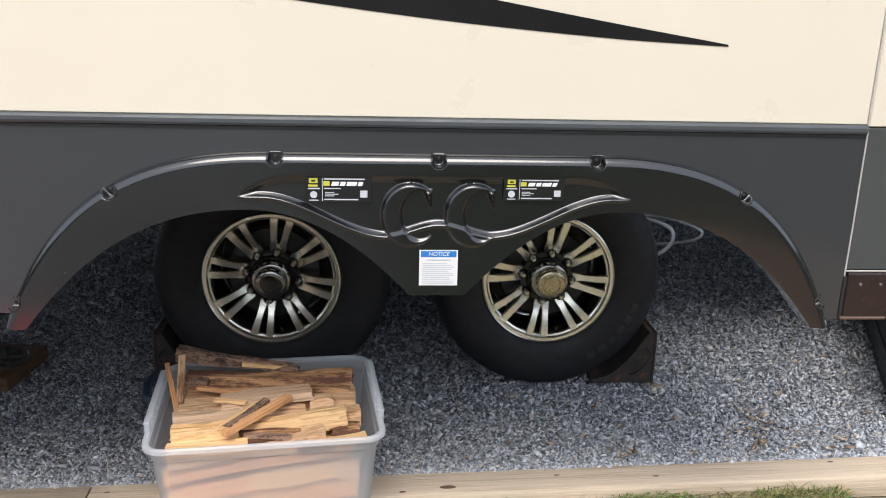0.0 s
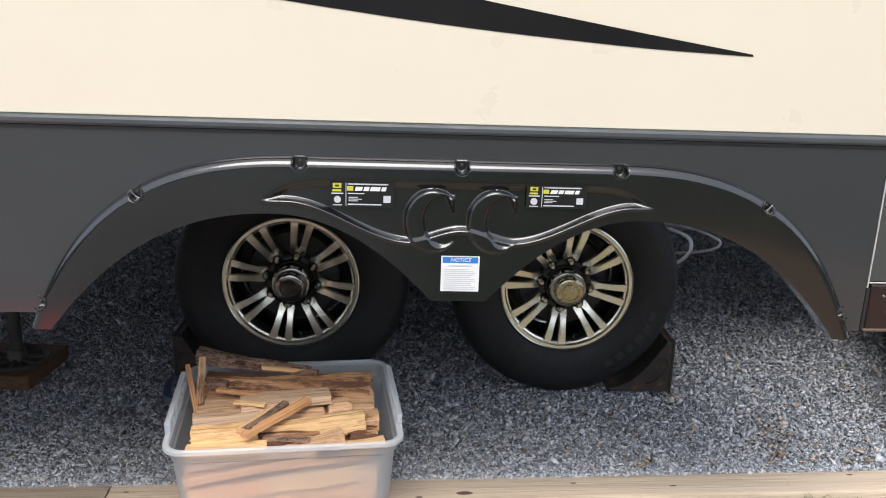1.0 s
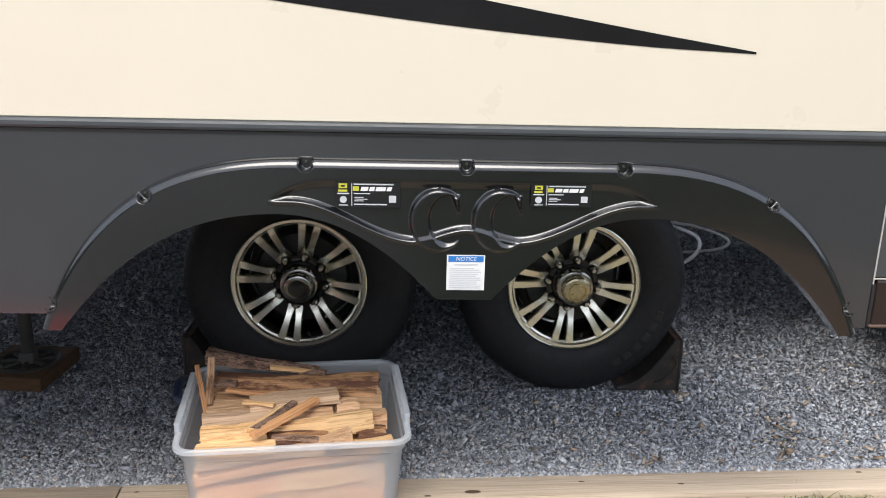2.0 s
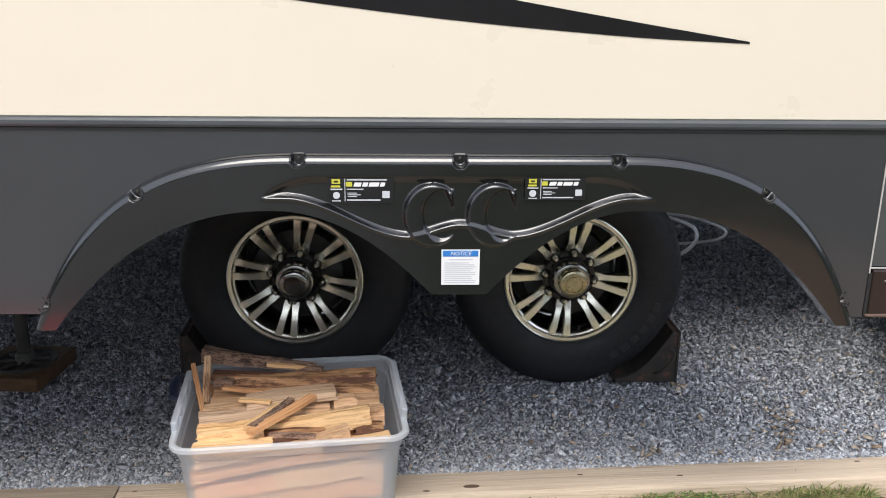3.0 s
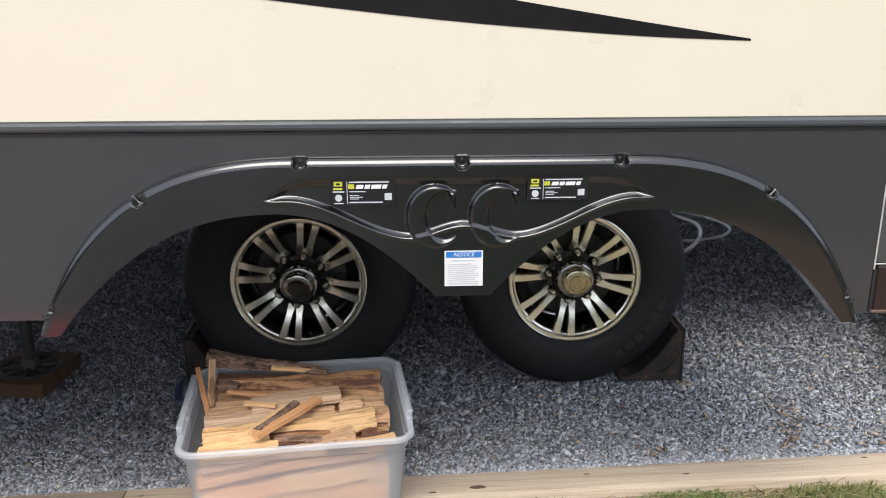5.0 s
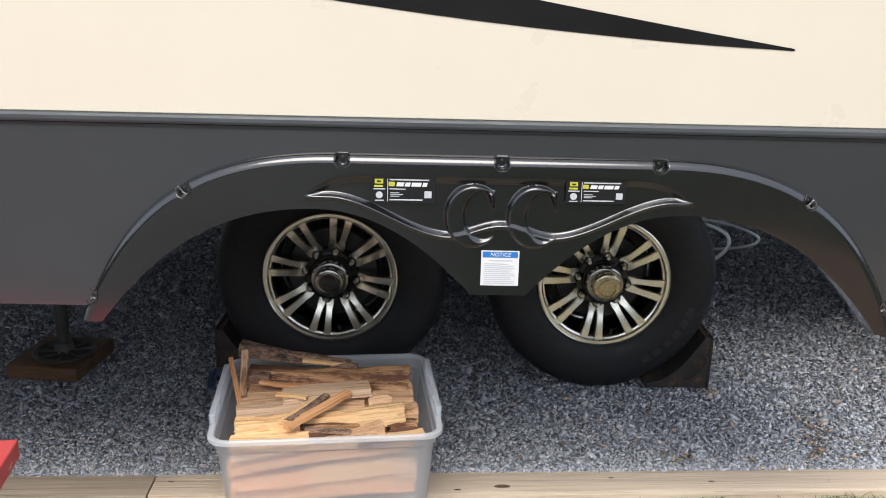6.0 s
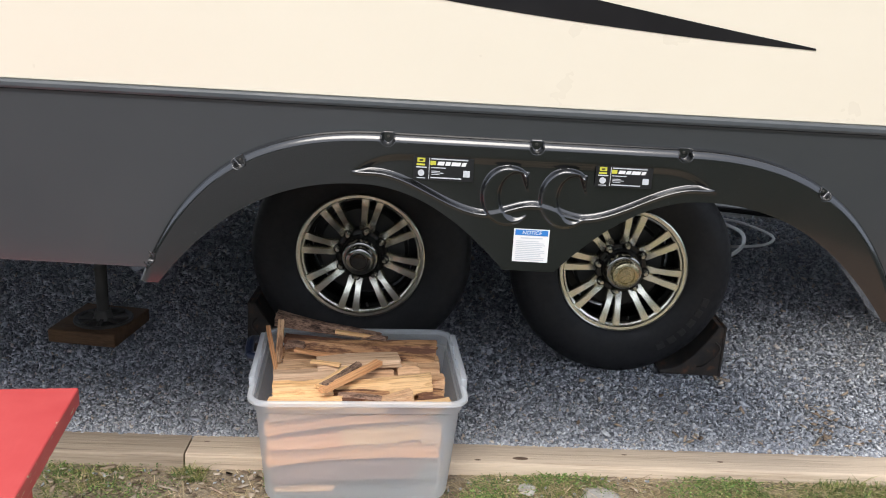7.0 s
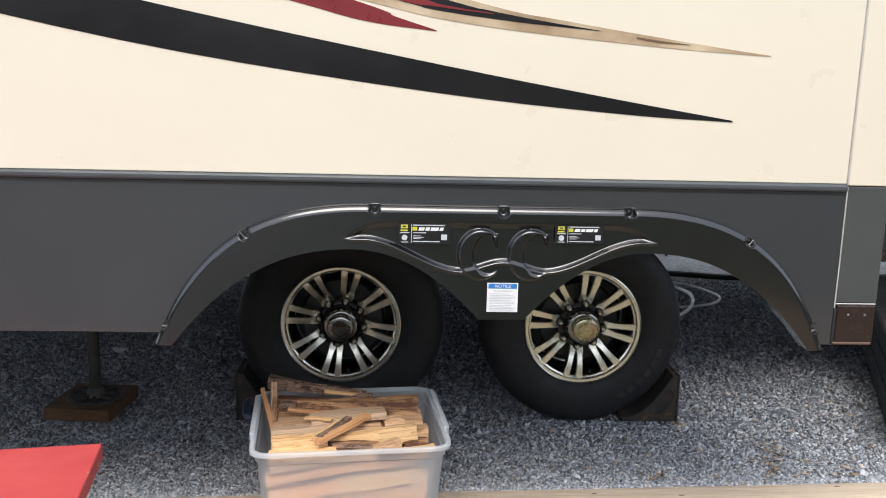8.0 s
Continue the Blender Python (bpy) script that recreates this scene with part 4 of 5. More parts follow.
# stickers
def plate(x0, z0, x1, z1, material, name, label, lift):
    y = min(surface(x0, z0), surface(x1, z1), surface(x0, z1), surface(x1, z0)) - lift
    return part(name, box((x0, y - 0.0006, z0), (x1, y + 0.0002, z1)), material, fender, label), y


def bars(rows, y, material, name, label):
    bm = bmesh.new()
    for x0, z0, x1, z1 in rows:
        box((x0, y - 0.0004, z0), (x1, y + 0.0001, z1), bm=bm)
    part(name, bm, material, fender, label)


def slanted(x0, z0, x1, z1, lean, y):
    """A leaning bar of print."""
    return extruded([(x0, z0), (x1, z0), (x1 + lean, z1), (x0 + lean, z1)], y - 0.0004, y + 0.0001)


def brand_sticker(x0, z0, w, h):
    _, y = plate(x0, z0, x0 + w, z0 + h, STICK_BLACK, "sticker", "black printed sticker", 0.0008)
    y -= 0.001
    L = lambda a, b, c, d: (x0 + a * w, z0 + b * h, x0 + c * w, z0 + d * h)
    bars([L(0.05, 0.62, 0.19, 0.70), L(0.06, 0.76, 0.19, 0.95), L(0.275, 0.66, 0.37, 0.84)], y, STICK_YELLOW, "sticker_print", "yellow printed marks")
    bars([L(0.095, 0.82, 0.155, 0.89)], y - 0.0006, STICK_BLACK, "sticker_print", "black slot in the yellow mark")
    words = [L(0.04, 0.52, 0.22, 0.57), L(0.06, 0.06, 0.20, 0.10), L(0.255, 0.05, 0.265, 0.96), L(0.29, 0.90, 0.90, 0.95), L(0.29, 0.53, 0.54, 0.57), L(0.29, 0.09, 0.80, 0.14)]
    words += [L(0.30, 0.24 + 0.07 * k, 0.44 + 0.06 * (k % 2), 0.27 + 0.07 * k) for k in range(3)]
    bm = bmesh.new()
    for k, (lo, hi) in enumerate(((0.39, 0.50), (0.52, 0.60), (0.62, 0.77), (0.79, 0.86))):
        x_, z_, X_, Z_ = L(lo, 0.66, hi, 0.82)
        merge(bm, slanted(x_, z_, X_, Z_, 0.0025, y))
    part("sticker_print", bm, STICK_WHITE, fender, "bold slanted white print")
    bars(words, y, STICK_GREY, "sticker_print", "white printed bars")
    bars([L(0.83, 0.20, 0.94, 0.48)], y, STICK_GREY, "sticker_print", "pale square print")
    bm = lathe([(0, -0.0005), (0.0068, -0.0005), (0.0068, 0.0002)], 18)
    part("sticker_print", bm, STICK_GREY, fender, "round white print", False, pose(x0 + 0.13 * w, y, z0 + 0.30 * h))


brand_sticker(-0.257, 0.890, 0.126, 0.049)
brand_sticker(0.124, 0.896, 0.119, 0.044)
_, y = plate(-0.037, 0.723, 0.039, 0.796, STICK_WHITE, "sticker", "white notice sticker with blue heading", 0.001)
bars([(-0.034, 0.782, 0.036, 0.794)], y - 0.0008, STICK_BLUE, "sticker_heading", "blue heading bar")
word = part("sticker_word", lettering("NOTICE", 0.0112, 0.2), STICK_WHITE, fender, "white heading word", at=pose(0.001, y - 0.0019, 0.788))
rows = [(-0.022, 0.775, 0.025, 0.7775)]
for k in range(11):
    rows.append((-0.031, 0.768 - 0.0041 * k, 0.018 + 0.014 * abs(math.sin(k * 2.3)), 0.7698 - 0.0041 * k))
bars(rows, y - 0.0008, STICK_GREY, "sticker_print", "grey lines of small print")

# ---- wheels ----
WZ, WY = 0.384, 1.015
TYRE = [(0.214, 0.035), (0.218, 0.022), (0.232, 0.010), (0.262, 0.002), (0.291, 0.0), (0.320, 0.002), (0.345, 0.0095), (0.366, 0.026), (0.378, 0.042), (0.384, 0.058), (0.385, 0.085), (0.377, 0.087), (0.377, 0.095), (0.385, 0.097), (0.386, 0.128), (0.378, 0.130), (0.378, 0.138), (0.386, 0.140),
        (0.385, 0.185), (0.374, 0.205), (0.34, 0.222), (0.28, 0.230), (0.214, 0.210)]
RIM = [(0.2205, 0.034), (0.2228, 0.020), (0.2220, 0.0135), (0.2190, 0.0118), (0.2168, 0.0140), (0.2080, 0.0146), (0.2045, 0.0190), (0.2035, 0.0240), (0.1980, 0.0270), (0.1960, 0.0400)]
SPOKE_BARREL = [(0.196, 0.0405), (0.190, 0.060), (0.186, 0.15), (0.195, 0.21)]


def spoke_mesh():
    """One leg of a paired spoke, running out along +x with a chamfered face."""
    bm = bmesh.new()
    stations = [(0.084, 0.0128, 0.0130, 0.0520), (0.095, 0.0138, 0.0140, 0.0465), (0.105, 0.0146, 0.0140, 0.0420), (0.115, 0.0158, 0.0120, 0.0376), (0.13, 0.0178, 0.0116, 0.0330), (0.145, 0.0195, 0.0122, 0.0290), (0.16, 0.0212, 0.0128, 0.0258), (0.175, 0.0230, 0.0134, 0.0234), (0.190, 0.0248, 0.0140, 0.0218), (0.2, 0.0256, 0.0143, 0.0214)]
    rings = []
    for r, off, half, y in stations:
        rings.append([bm.verts.new((r, y + dy, off + k * half)) for k, dy in ((-1.0, 0.034), (-1.0, 0.005), (-0.78, 0.0), (0.78, 0.0), (1.0, 0.005), (1.0, 0.034))])
    for p, q in zip(rings, rings[1:]):
        for k in range(6):
            bm.faces.new((p[k], p[(k + 1) % 6], q[(k + 1) % 6], q[k]))
    bm.faces.new(rings[0])
    bm.faces.new(rings[-1][::-1])
    bmesh.ops.recalc_face_normals(bm, faces=bm.faces[:])
    return bm


def wheel(x, phase, cap_material, seed):
    hub = new("wheel")
    hub.parent = trailer
    hub.matrix_basis = pose(x, WY, WZ)
    tagged(hub, "black tyre on a paired-spoke alloy rim")
    bm = lathe(TYRE, 96, True)
    for v in bm.verts:
        v.co.z = max(v.co.z, -WZ - 0.004)
        if v.co.z < -0.31 and v.co.y < 0.08:
            v.co.y -= 0.012 * (-v.co.z - 0.31) / 0.07
    part("tyre", bm, RUBBER, hub, "matt black rubber", True)
    part("rim", lathe(RIM, 96), ALLOY, hub, "bright machined alloy lip", True)
    part("barrel", lathe(SPOKE_BARREL, 64), GUNMETAL, hub, "dark inner barrel", True)
    part("brake_drum", lathe([(0, 0.10), (0.15, 0.10), (0.16, 0.11), (0.16, 0.2), (0.188, 0.2)], 48), BARREL, hub, "black brake drum", True)
    part("hub_plate", lathe([(0, 0.040), (0.066, 0.040), (0.072, 0.049), (0.080, 0.051), (0.086, 0.050), (0.0900, 0.054), (0.091, 0.090)], 64), HUB_DARK, hub, "glossy black hub face", True)
    leg = mirror = nut = cup = None
    for k in range(8):
        turn = Matrix.Rotation(-radians(phase + 45 * k), 4, "Y")
        flip = turn @ Matrix.Diagonal((1, 1, -1, 1))
        if leg is None:
            leg = part("spoke", spoke_mesh(), ALLOY, hub, "", True, turn)
            mirrored = spoke_mesh()
            bmesh.ops.transform(mirrored, matrix=Matrix.Diagonal((1, 1, -1, 1)), verts=mirrored.verts[:])
            bmesh.ops.reverse_faces(mirrored, faces=mirrored.faces[:])
            mirror = part("spoke", mirrored, ALLOY, hub, "", True, turn)
            nut = part("lug_nut", lathe([(0, -0.004), (0.0058, -0.0035), (0.0082, 0.0), (0.0092, 0.010), (0.0112, 0.013), (0.0118, 0.024)], 12), CHROME, hub, "dark chrome lug nut", True, turn @ Matrix.Translation((0.0825, 0.029, 0)))
            cup = part("lug_seat", lathe([(0.0118, 0.0), (0.0150, -0.003), (0.0168, 0.0), (0.0170, 0.006)], 20), HUB_DARK, hub, "", True, turn @ Matrix.Translation((0.0825, 0.0475, 0)))
        else:
            again(leg, hub, turn)
            again(mirror, hub, turn)
            again(nut, hub, turn @ Matrix.Translation((0.0825, 0.029, 0)))
            again(cup, hub, turn @ Matrix.Translation((0.0825, 0.0475, 0)))
    part("hub_cap", lathe([(0.064, 0.048), (0.0615, 0.004), (0.0595, -0.002), (0.054, -0.005), (0.0485, -0.005)], 48), GUNMETAL, hub, "dark chrome cap collar", True)
    part("hub_cap", lathe([(0.0488, -0.003), (0.0475, -0.028), (0.0455, -0.0325), (0.0425, -0.0345), (0.030, -0.0355), (0.0285, -0.0325), (0.025, -0.0325), (0.0238, -0.0365), (0, -0.0375)], 48), cap_material, hub, "centre cap", True)
    if seed:
        for k, w in enumerate((0.030, 0.027, 0.029, 0.024, 0.029, 0.029)):
            m = Matrix.Rotation(radians(18 + 8.2 * k), 4, "Y") @ Matrix.Translation((0.306, 0.0005, 0))
            bm = box((-0.0115, -0.0025, -w / 2), (0.0115, 0.003, w / 2), 0.001, 1)
            box((-0.0045, -0.0032, -w / 4.5), (0.0045, 0.0, w / 3.0), bm=bm)
            part("sidewall_bar", bm, SIDEWALL, hub, "dull raised bar on the sidewall", at=m)
    part("valve_stem", tube([(0.185 * math.cos(radians(phase + 200)), 0.03, 0.185 * math.sin(radians(phase + 200))), (0.17 * math.cos(radians(phase + 200)), 0.014, 0.17 * math.sin(radians(phase + 200)))], 0.004, 8), BARREL, hub, "", True)


wheel(-0.463, 79, GUNMETAL, 0)
wheel(0.446, 82, CAP_GOLD_REFLECT, 1)
# far-side wheels, added to block light coming through underneath
for xx in (-0.463, 0.446):
    other = new("wheel")
    other.parent = trailer
    other.matrix_basis = pose(xx, 3.17, WZ, 0, 0, 180)
    tagged(other, "black tyre added on the far side to block light")
    bm = lathe(TYRE, 64, True)
    for v in bm.verts:
        v.co.z = max(v.co.z, -WZ - 0.004)
    part("tyre", bm, RUBBER, other, "matt black rubber", True)
    part("barrel", lathe([(0.214, 0.035), (0.196, 0.0405), (0.186, 0.15), (0.195, 0.205), (0, 0.205)], 48), BARREL, other, "dark inner barrel", True)
    part("axle", tube([(xx, 1.2, WZ), (xx, 3.2, WZ)], 0.035, 14), UNDER, trailer, "", True)


def chock(x, flip, label):
    out = [(0.0, 0.0), (0.215, 0.0), (0.215, 0.185), (0.19, 0.188)]
    for k in range(1, 9):
        t = k / 9
        out.append((0.19 - 0.165 * t, 0.188 - 0.17 * (1 - (1 - t) ** 1.7)))
    out.append((0.0, 0.012))
    bm = extruded(out, 0.0, 0.17)
    bmesh.ops.bevel(bm, geom=[e for e in bm.edges if abs(e.verts[0].co.y - e.verts[1].co.y) < 1e-6], offset=0.004, segments=1, affect="EDGES")
    ob = thing("wheel_chock", label, "wheel chock", pose(x, 1.045, 0.002) @ Matrix.Diagonal((-1 if flip else 1, 1, 1, 1)), "wheel chocks")
    part("block", bm, RUST, ob, "rusty black steel wedge")
    part("rib", box((0.208, -0.004, 0.0), (0.217, 0.174, 0.19), 0.002, 1), RUST, ob)
    part("handle", tube(smooth_path([(0.13, -0.002, 0.035), (0.15, -0.02, 0.05), (0.185, -0.024, 0.09), (0.197, -0.02, 0.115), (0.185, -0.002, 0.13)], 6), 0.0035, 6), RUST, ob, "bent rusty wire handle", True)


chock(0.622, False, "dark rusty wheel chock wedged against the tyre")
chock(-0.640, True, "dark wheel chock in shade behind the tyre")

# ---- stabiliser jack on its wood block ----
block = part("wood_block", box((-0.125, -0.14, 0.0), (0.125, 0.14, 0.05), 0.005, 2), BLOCK_WOOD, at=pose(-1.432, 1.165, 0.0, 0, 0, -6))
tagged(block, "dark brown timber block under the jack foot", "wood block")
jack = new("stabiliser_jack")
jack.parent = trailer
jack.matrix_basis = pose(-1.415, 1.155, 0.051)
tagged(jack, "steel stabiliser jack with a round ribbed foot")
part("foot", lathe([(0, 0.004), (0.085, 0.004), (0.088, 0.008), (0.1, 0.011), (0.104, 0.008), (0.104, 0.0), (0, 0.0)], 40), STEEL, jack, "round ribbed steel foot", True, pose(0, 0, 0, 90))
rib = None
for k in range(8):
    m = pose(0, 0, 0, 0, 0, 45 * k + 10)
    if rib is None:
        rib = part("foot_rib", box((0.02, -0.007, 0.004), (0.088, 0.007, 0.013), 0.002, 1), STEEL, jack, at=m)
    else:
        again(rib, jack, m)
part("post", tube([(0, 0, 0.0), (0, 0, 0.66)], 0.0215, 16), STEEL, jack, "round steel post", True)
part("socket", tube([(0, 0, 0.004), (0, 0, 0.04)], [0.036, 0.027], 16), STEEL, jack, "", True)

# ---- hoses under and behind the trailer ----
def hose(points, r, material, label):
    ob = part("hose", tube(smooth_path(points, 8), r, 8), material, None, smooth=True)
    tagged(ob, label, "hose")


hose([(0.90, 2.42, 0.016), (1.25, 2.50, 0.016), (1.47, 2.76, 0.016), (1.585, 3.10, 0.016), (1.51, 3.36, 0.016), (1.35, 3.50, 0.016), (1.0, 3.55, 0.016)], 0.0105, HOSE, "white hose looped on the gravel")
hose([(0.92, 2.74, 0.016), (1.32, 2.76, 0.016), (1.61, 2.84, 0.016), (1.75, 3.04, 0.016), (1.69, 3.30, 0.016), (1.55, 3.44, 0.016), (1.2, 3.50, 0.016)], 0.008, HOSE, "thin white hose looped on the gravel")
hose([(0.6, 3.86, 0.014), (1.3, 3.80, 0.014), (1.7, 3.70, 0.014), (2.1, 3.60, 0.014), (2.7, 3.66, 0.014), (3.4, 3.7, 0.014)], 0.020, HOSE_BLACK, "black hose lying across the gravel")


# ---- step platform beside the slide-out ----
platform = thing("step_platform", "low platform with black sides and weathered grey boards", "platform", pose(1.548, 0.755, 0.0, 0, 0, -24.2))
part("side", box((0.0, 0.0, -0.01), (0.03, 1.7, 0.288), 0.002, 1), BLACK_BOARD, platform, "black side board")
part("side", box((0.032, 0.0, -0.01), (1.2, 0.03, 0.288), 0.002, 1), BLACK_BOARD, platform, "black side board")
for k, (lo, hi) in enumerate(((0.035, 0.075), (0.125, 0.165), (0.215, 0.255))):
    part("slat", box((-0.006, 0.0, lo), (-0.001, 1.7, hi + 0.035), 0.001, 1), BLACK_BOARD, platform)
plank = None
for k in range(12):
    m = pose(0.59, 0.07 + 0.143 * k, 0.292)
    if plank is None:
        plank = part("plank", box((-0.60, -0.069, 0.0), (0.60, 0.069, 0.03), 0.004, 1), GREY_DECK, platform, at=m)
    else:
        again(plank, platform, m)

# ---- chairs beyond the trailer ----
IRON = mat("black iron", (0.012, 0.012, 0.012), 0.4)


def patio_chair(m):
    ob = thing("patio_chair", "black metal patio chair standing beyond the trailer", "chair", m, "patio chairs")
    part("seat", box((-0.24, -0.24, 0.40), (0.24, 0.24, 0.43), 0.012, 2), IRON, ob)
    for k in range(5):
        part("back_slat", tube([(-0.18 + 0.09 * k, 0.235, 0.43), (-0.18 + 0.09 * k, 0.30, 0.88)], 0.008, 6), IRON, ob)
    part("back_frame", tube([(-0.23, 0.23, 0.43), (-0.23, 0.30, 0.9), (0.23, 0.30, 0.9), (0.23, 0.23, 0.43)], 0.012, 8), IRON, ob)
    for sx in (-0.22, 0.22):
        for sy in (-0.22, 0.22):
            part("leg", tube([(sx, sy, 0.40), (sx * 1.1, sy * 1.1, 0.0)], 0.012, 8), IRON, ob)
    for sx in (-0.23, 0.23):
        part("stretcher", tube([(sx, -0.23, 0.12), (sx, 0.23, 0.12)], 0.008, 6), IRON, ob)
    return ob


chair = patio_chair(pose(1.55, 4.62, -0.008, 0, 0, 20))
copy_thing(chair, pose(2.9, 4.9, -0.008, 0, 0, -15))
copy_thing(chair, pose(2.2, 5.5, -0.008, 0, 0, 75))

# ---- low red table ----
table = thing("low_table", "low red painted wooden table with chipped edges", "table", pose(-0.935, -0.153, 0.0, 0, 0, 9.0))
part("tabletop", box((-0.80, -0.47, 0.392), (0.0, 0.0, 0.432), 0.004, 2), RED, table, "worn red top board")
for lx in (-0.72, -0.16):
    for ly in (-0.41, -0.13):
        part("leg", box((lx, ly, -0.085), (lx + 0.07, ly + 0.07, 0.391), 0.003, 1), RED, table)
for ly in (-0.39, -0.10):
    part("apron", box((-0.645, ly, 0.31), (-0.165, ly + 0.025, 0.390), 0.003, 1), RED, table)

# ---- tote of firewood ----
CRATE = pose(-0.396, 0.374, -0.012, 0, 0, 6.0)
crate = thing("storage_tote", "frosted clear plastic storage tote filled with firewood", "storage tote", CRATE)


def rounded_rect(w, d, r, n=6):
    out = []
    for cx, cy, a0 in ((w / 2 - r, d / 2 - r, 0), (-w / 2 + r, d / 2 - r, 90), (-w / 2 + r, -d / 2 + r, 180), (w / 2 - r, -d / 2 + r, 270)):
        for k in range(n + 1):
            t = radians(a0 + 90 * k / n)
            out.append((cx + r * math.cos(t), cy + r * math.sin(t)))
    return out


def shell(levels):
    """Rings of (width, depth, corner, z) joined into a skin."""
    bm = bmesh.new()
    rings = [[bm.verts.new((x, y, z)) for x, y in rounded_rect(w, d, r)] for w, d, r, z in levels]
    for p, q in zip(rings, rings[1:]):
        for k in range(len(p)):
            j = (k + 1) % len(p)
            bm.faces.new((p[k], p[j], q[j], q[k]))
    return bm, rings


bm, rings = shell([(0.455, 0.394, 0.03, 0.004), (0.468, 0.407, 0.035, 0.0), (0.476, 0.415, 0.036, 0.012), (0.500, 0.439, 0.038, 0.16), (0.516, 0.456, 0.040, 0.258), (0.526, 0.466, 0.042, 0.262), (0.530, 0.470, 0.042, 0.288),
                   (0.522, 0.462, 0.040, 0.288), (0.518, 0.458, 0.040, 0.266), (0.510, 0.450, 0.038, 0.256), (0.494, 0.433, 0.036, 0.16), (0.470, 0.409, 0.034, 0.014), (0.452, 0.391, 0.03, 0.008)])
bm.faces.new(rings[0][::-1])
bm.faces.new(rings[-1])
bmesh.ops.recalc_face_normals(bm, faces=bm.faces[:])
bm.faces.ensure_lookup_table()
for f in bm.faces[6 * len(rings[0]):]:
    f.material_index = 1
bm.faces[len(bm.faces) - 2].material_index = 0
tub = part("tub", bm, FROSTED, crate, "frosted translucent plastic tub", True)
tub.data.materials.append(CLEAR)
bm, rings = shell([(0.530, 0.470, 0.042, 0.286), (0.552, 0.488, 0.048, 0.285), (0.556, 0.492, 0.05, 0.287), (0.556, 0.492, 0.05, 0.296), (0.550, 0.486, 0.048, 0.299), (0.534, 0.474, 0.042, 0.299), (0.527, 0.467, 0.04, 0.296), (0.527, 0.467, 0.04, 0.289)])
for p in range(len(rings[0])):
    j = (p + 1) % len(rings[0])
    bm.faces.new((rings[-1][p], rings[-1][j], rings[0][j], rings[0][p]))
bmesh.ops.recalc_face_normals(bm, faces=bm.faces[:])
part("rim", bm, RIM_PLASTIC, crate, "thick milky rolled rim", True)
for sx in (-1, 1):
    bm = bmesh.new()
    for y0, y1 in ((-0.150, -0.122), (-0.075, -0.062), (-0.040, -0.028), (0.028, 0.040), (0.062, 0.075), (0.122, 0.150)):
        box((sx * 0.273 - 0.007, y0, 0.262), (sx * 0.273 + 0.007, y1, 0.318), 0.004, 2, bm)
    box((sx * 0.273 - 0.008, -0.150, 0.312), (sx * 0.273 + 0.008, 0.150, 0.322), 0.004, 2, bm)
    box((sx * 0.274 - 0.008, -0.150, 0.255), (sx * 0.274 + 0.008, 0.150, 0.266), 0.004, 2, bm)
    part("latch_bracket", bm, RIM_PLASTIC, crate, "milky moulded handle bracket")
part("handle", tube(smooth_path([(-0.278, 0.02, 0.30), (-0.30, 0.04, 0.30), (-0.302, 0.10, 0.315), (-0.29, 0.15, 0.30)], 6), 0.012, 8), NAVY, crate, "dark navy latch handle", True)


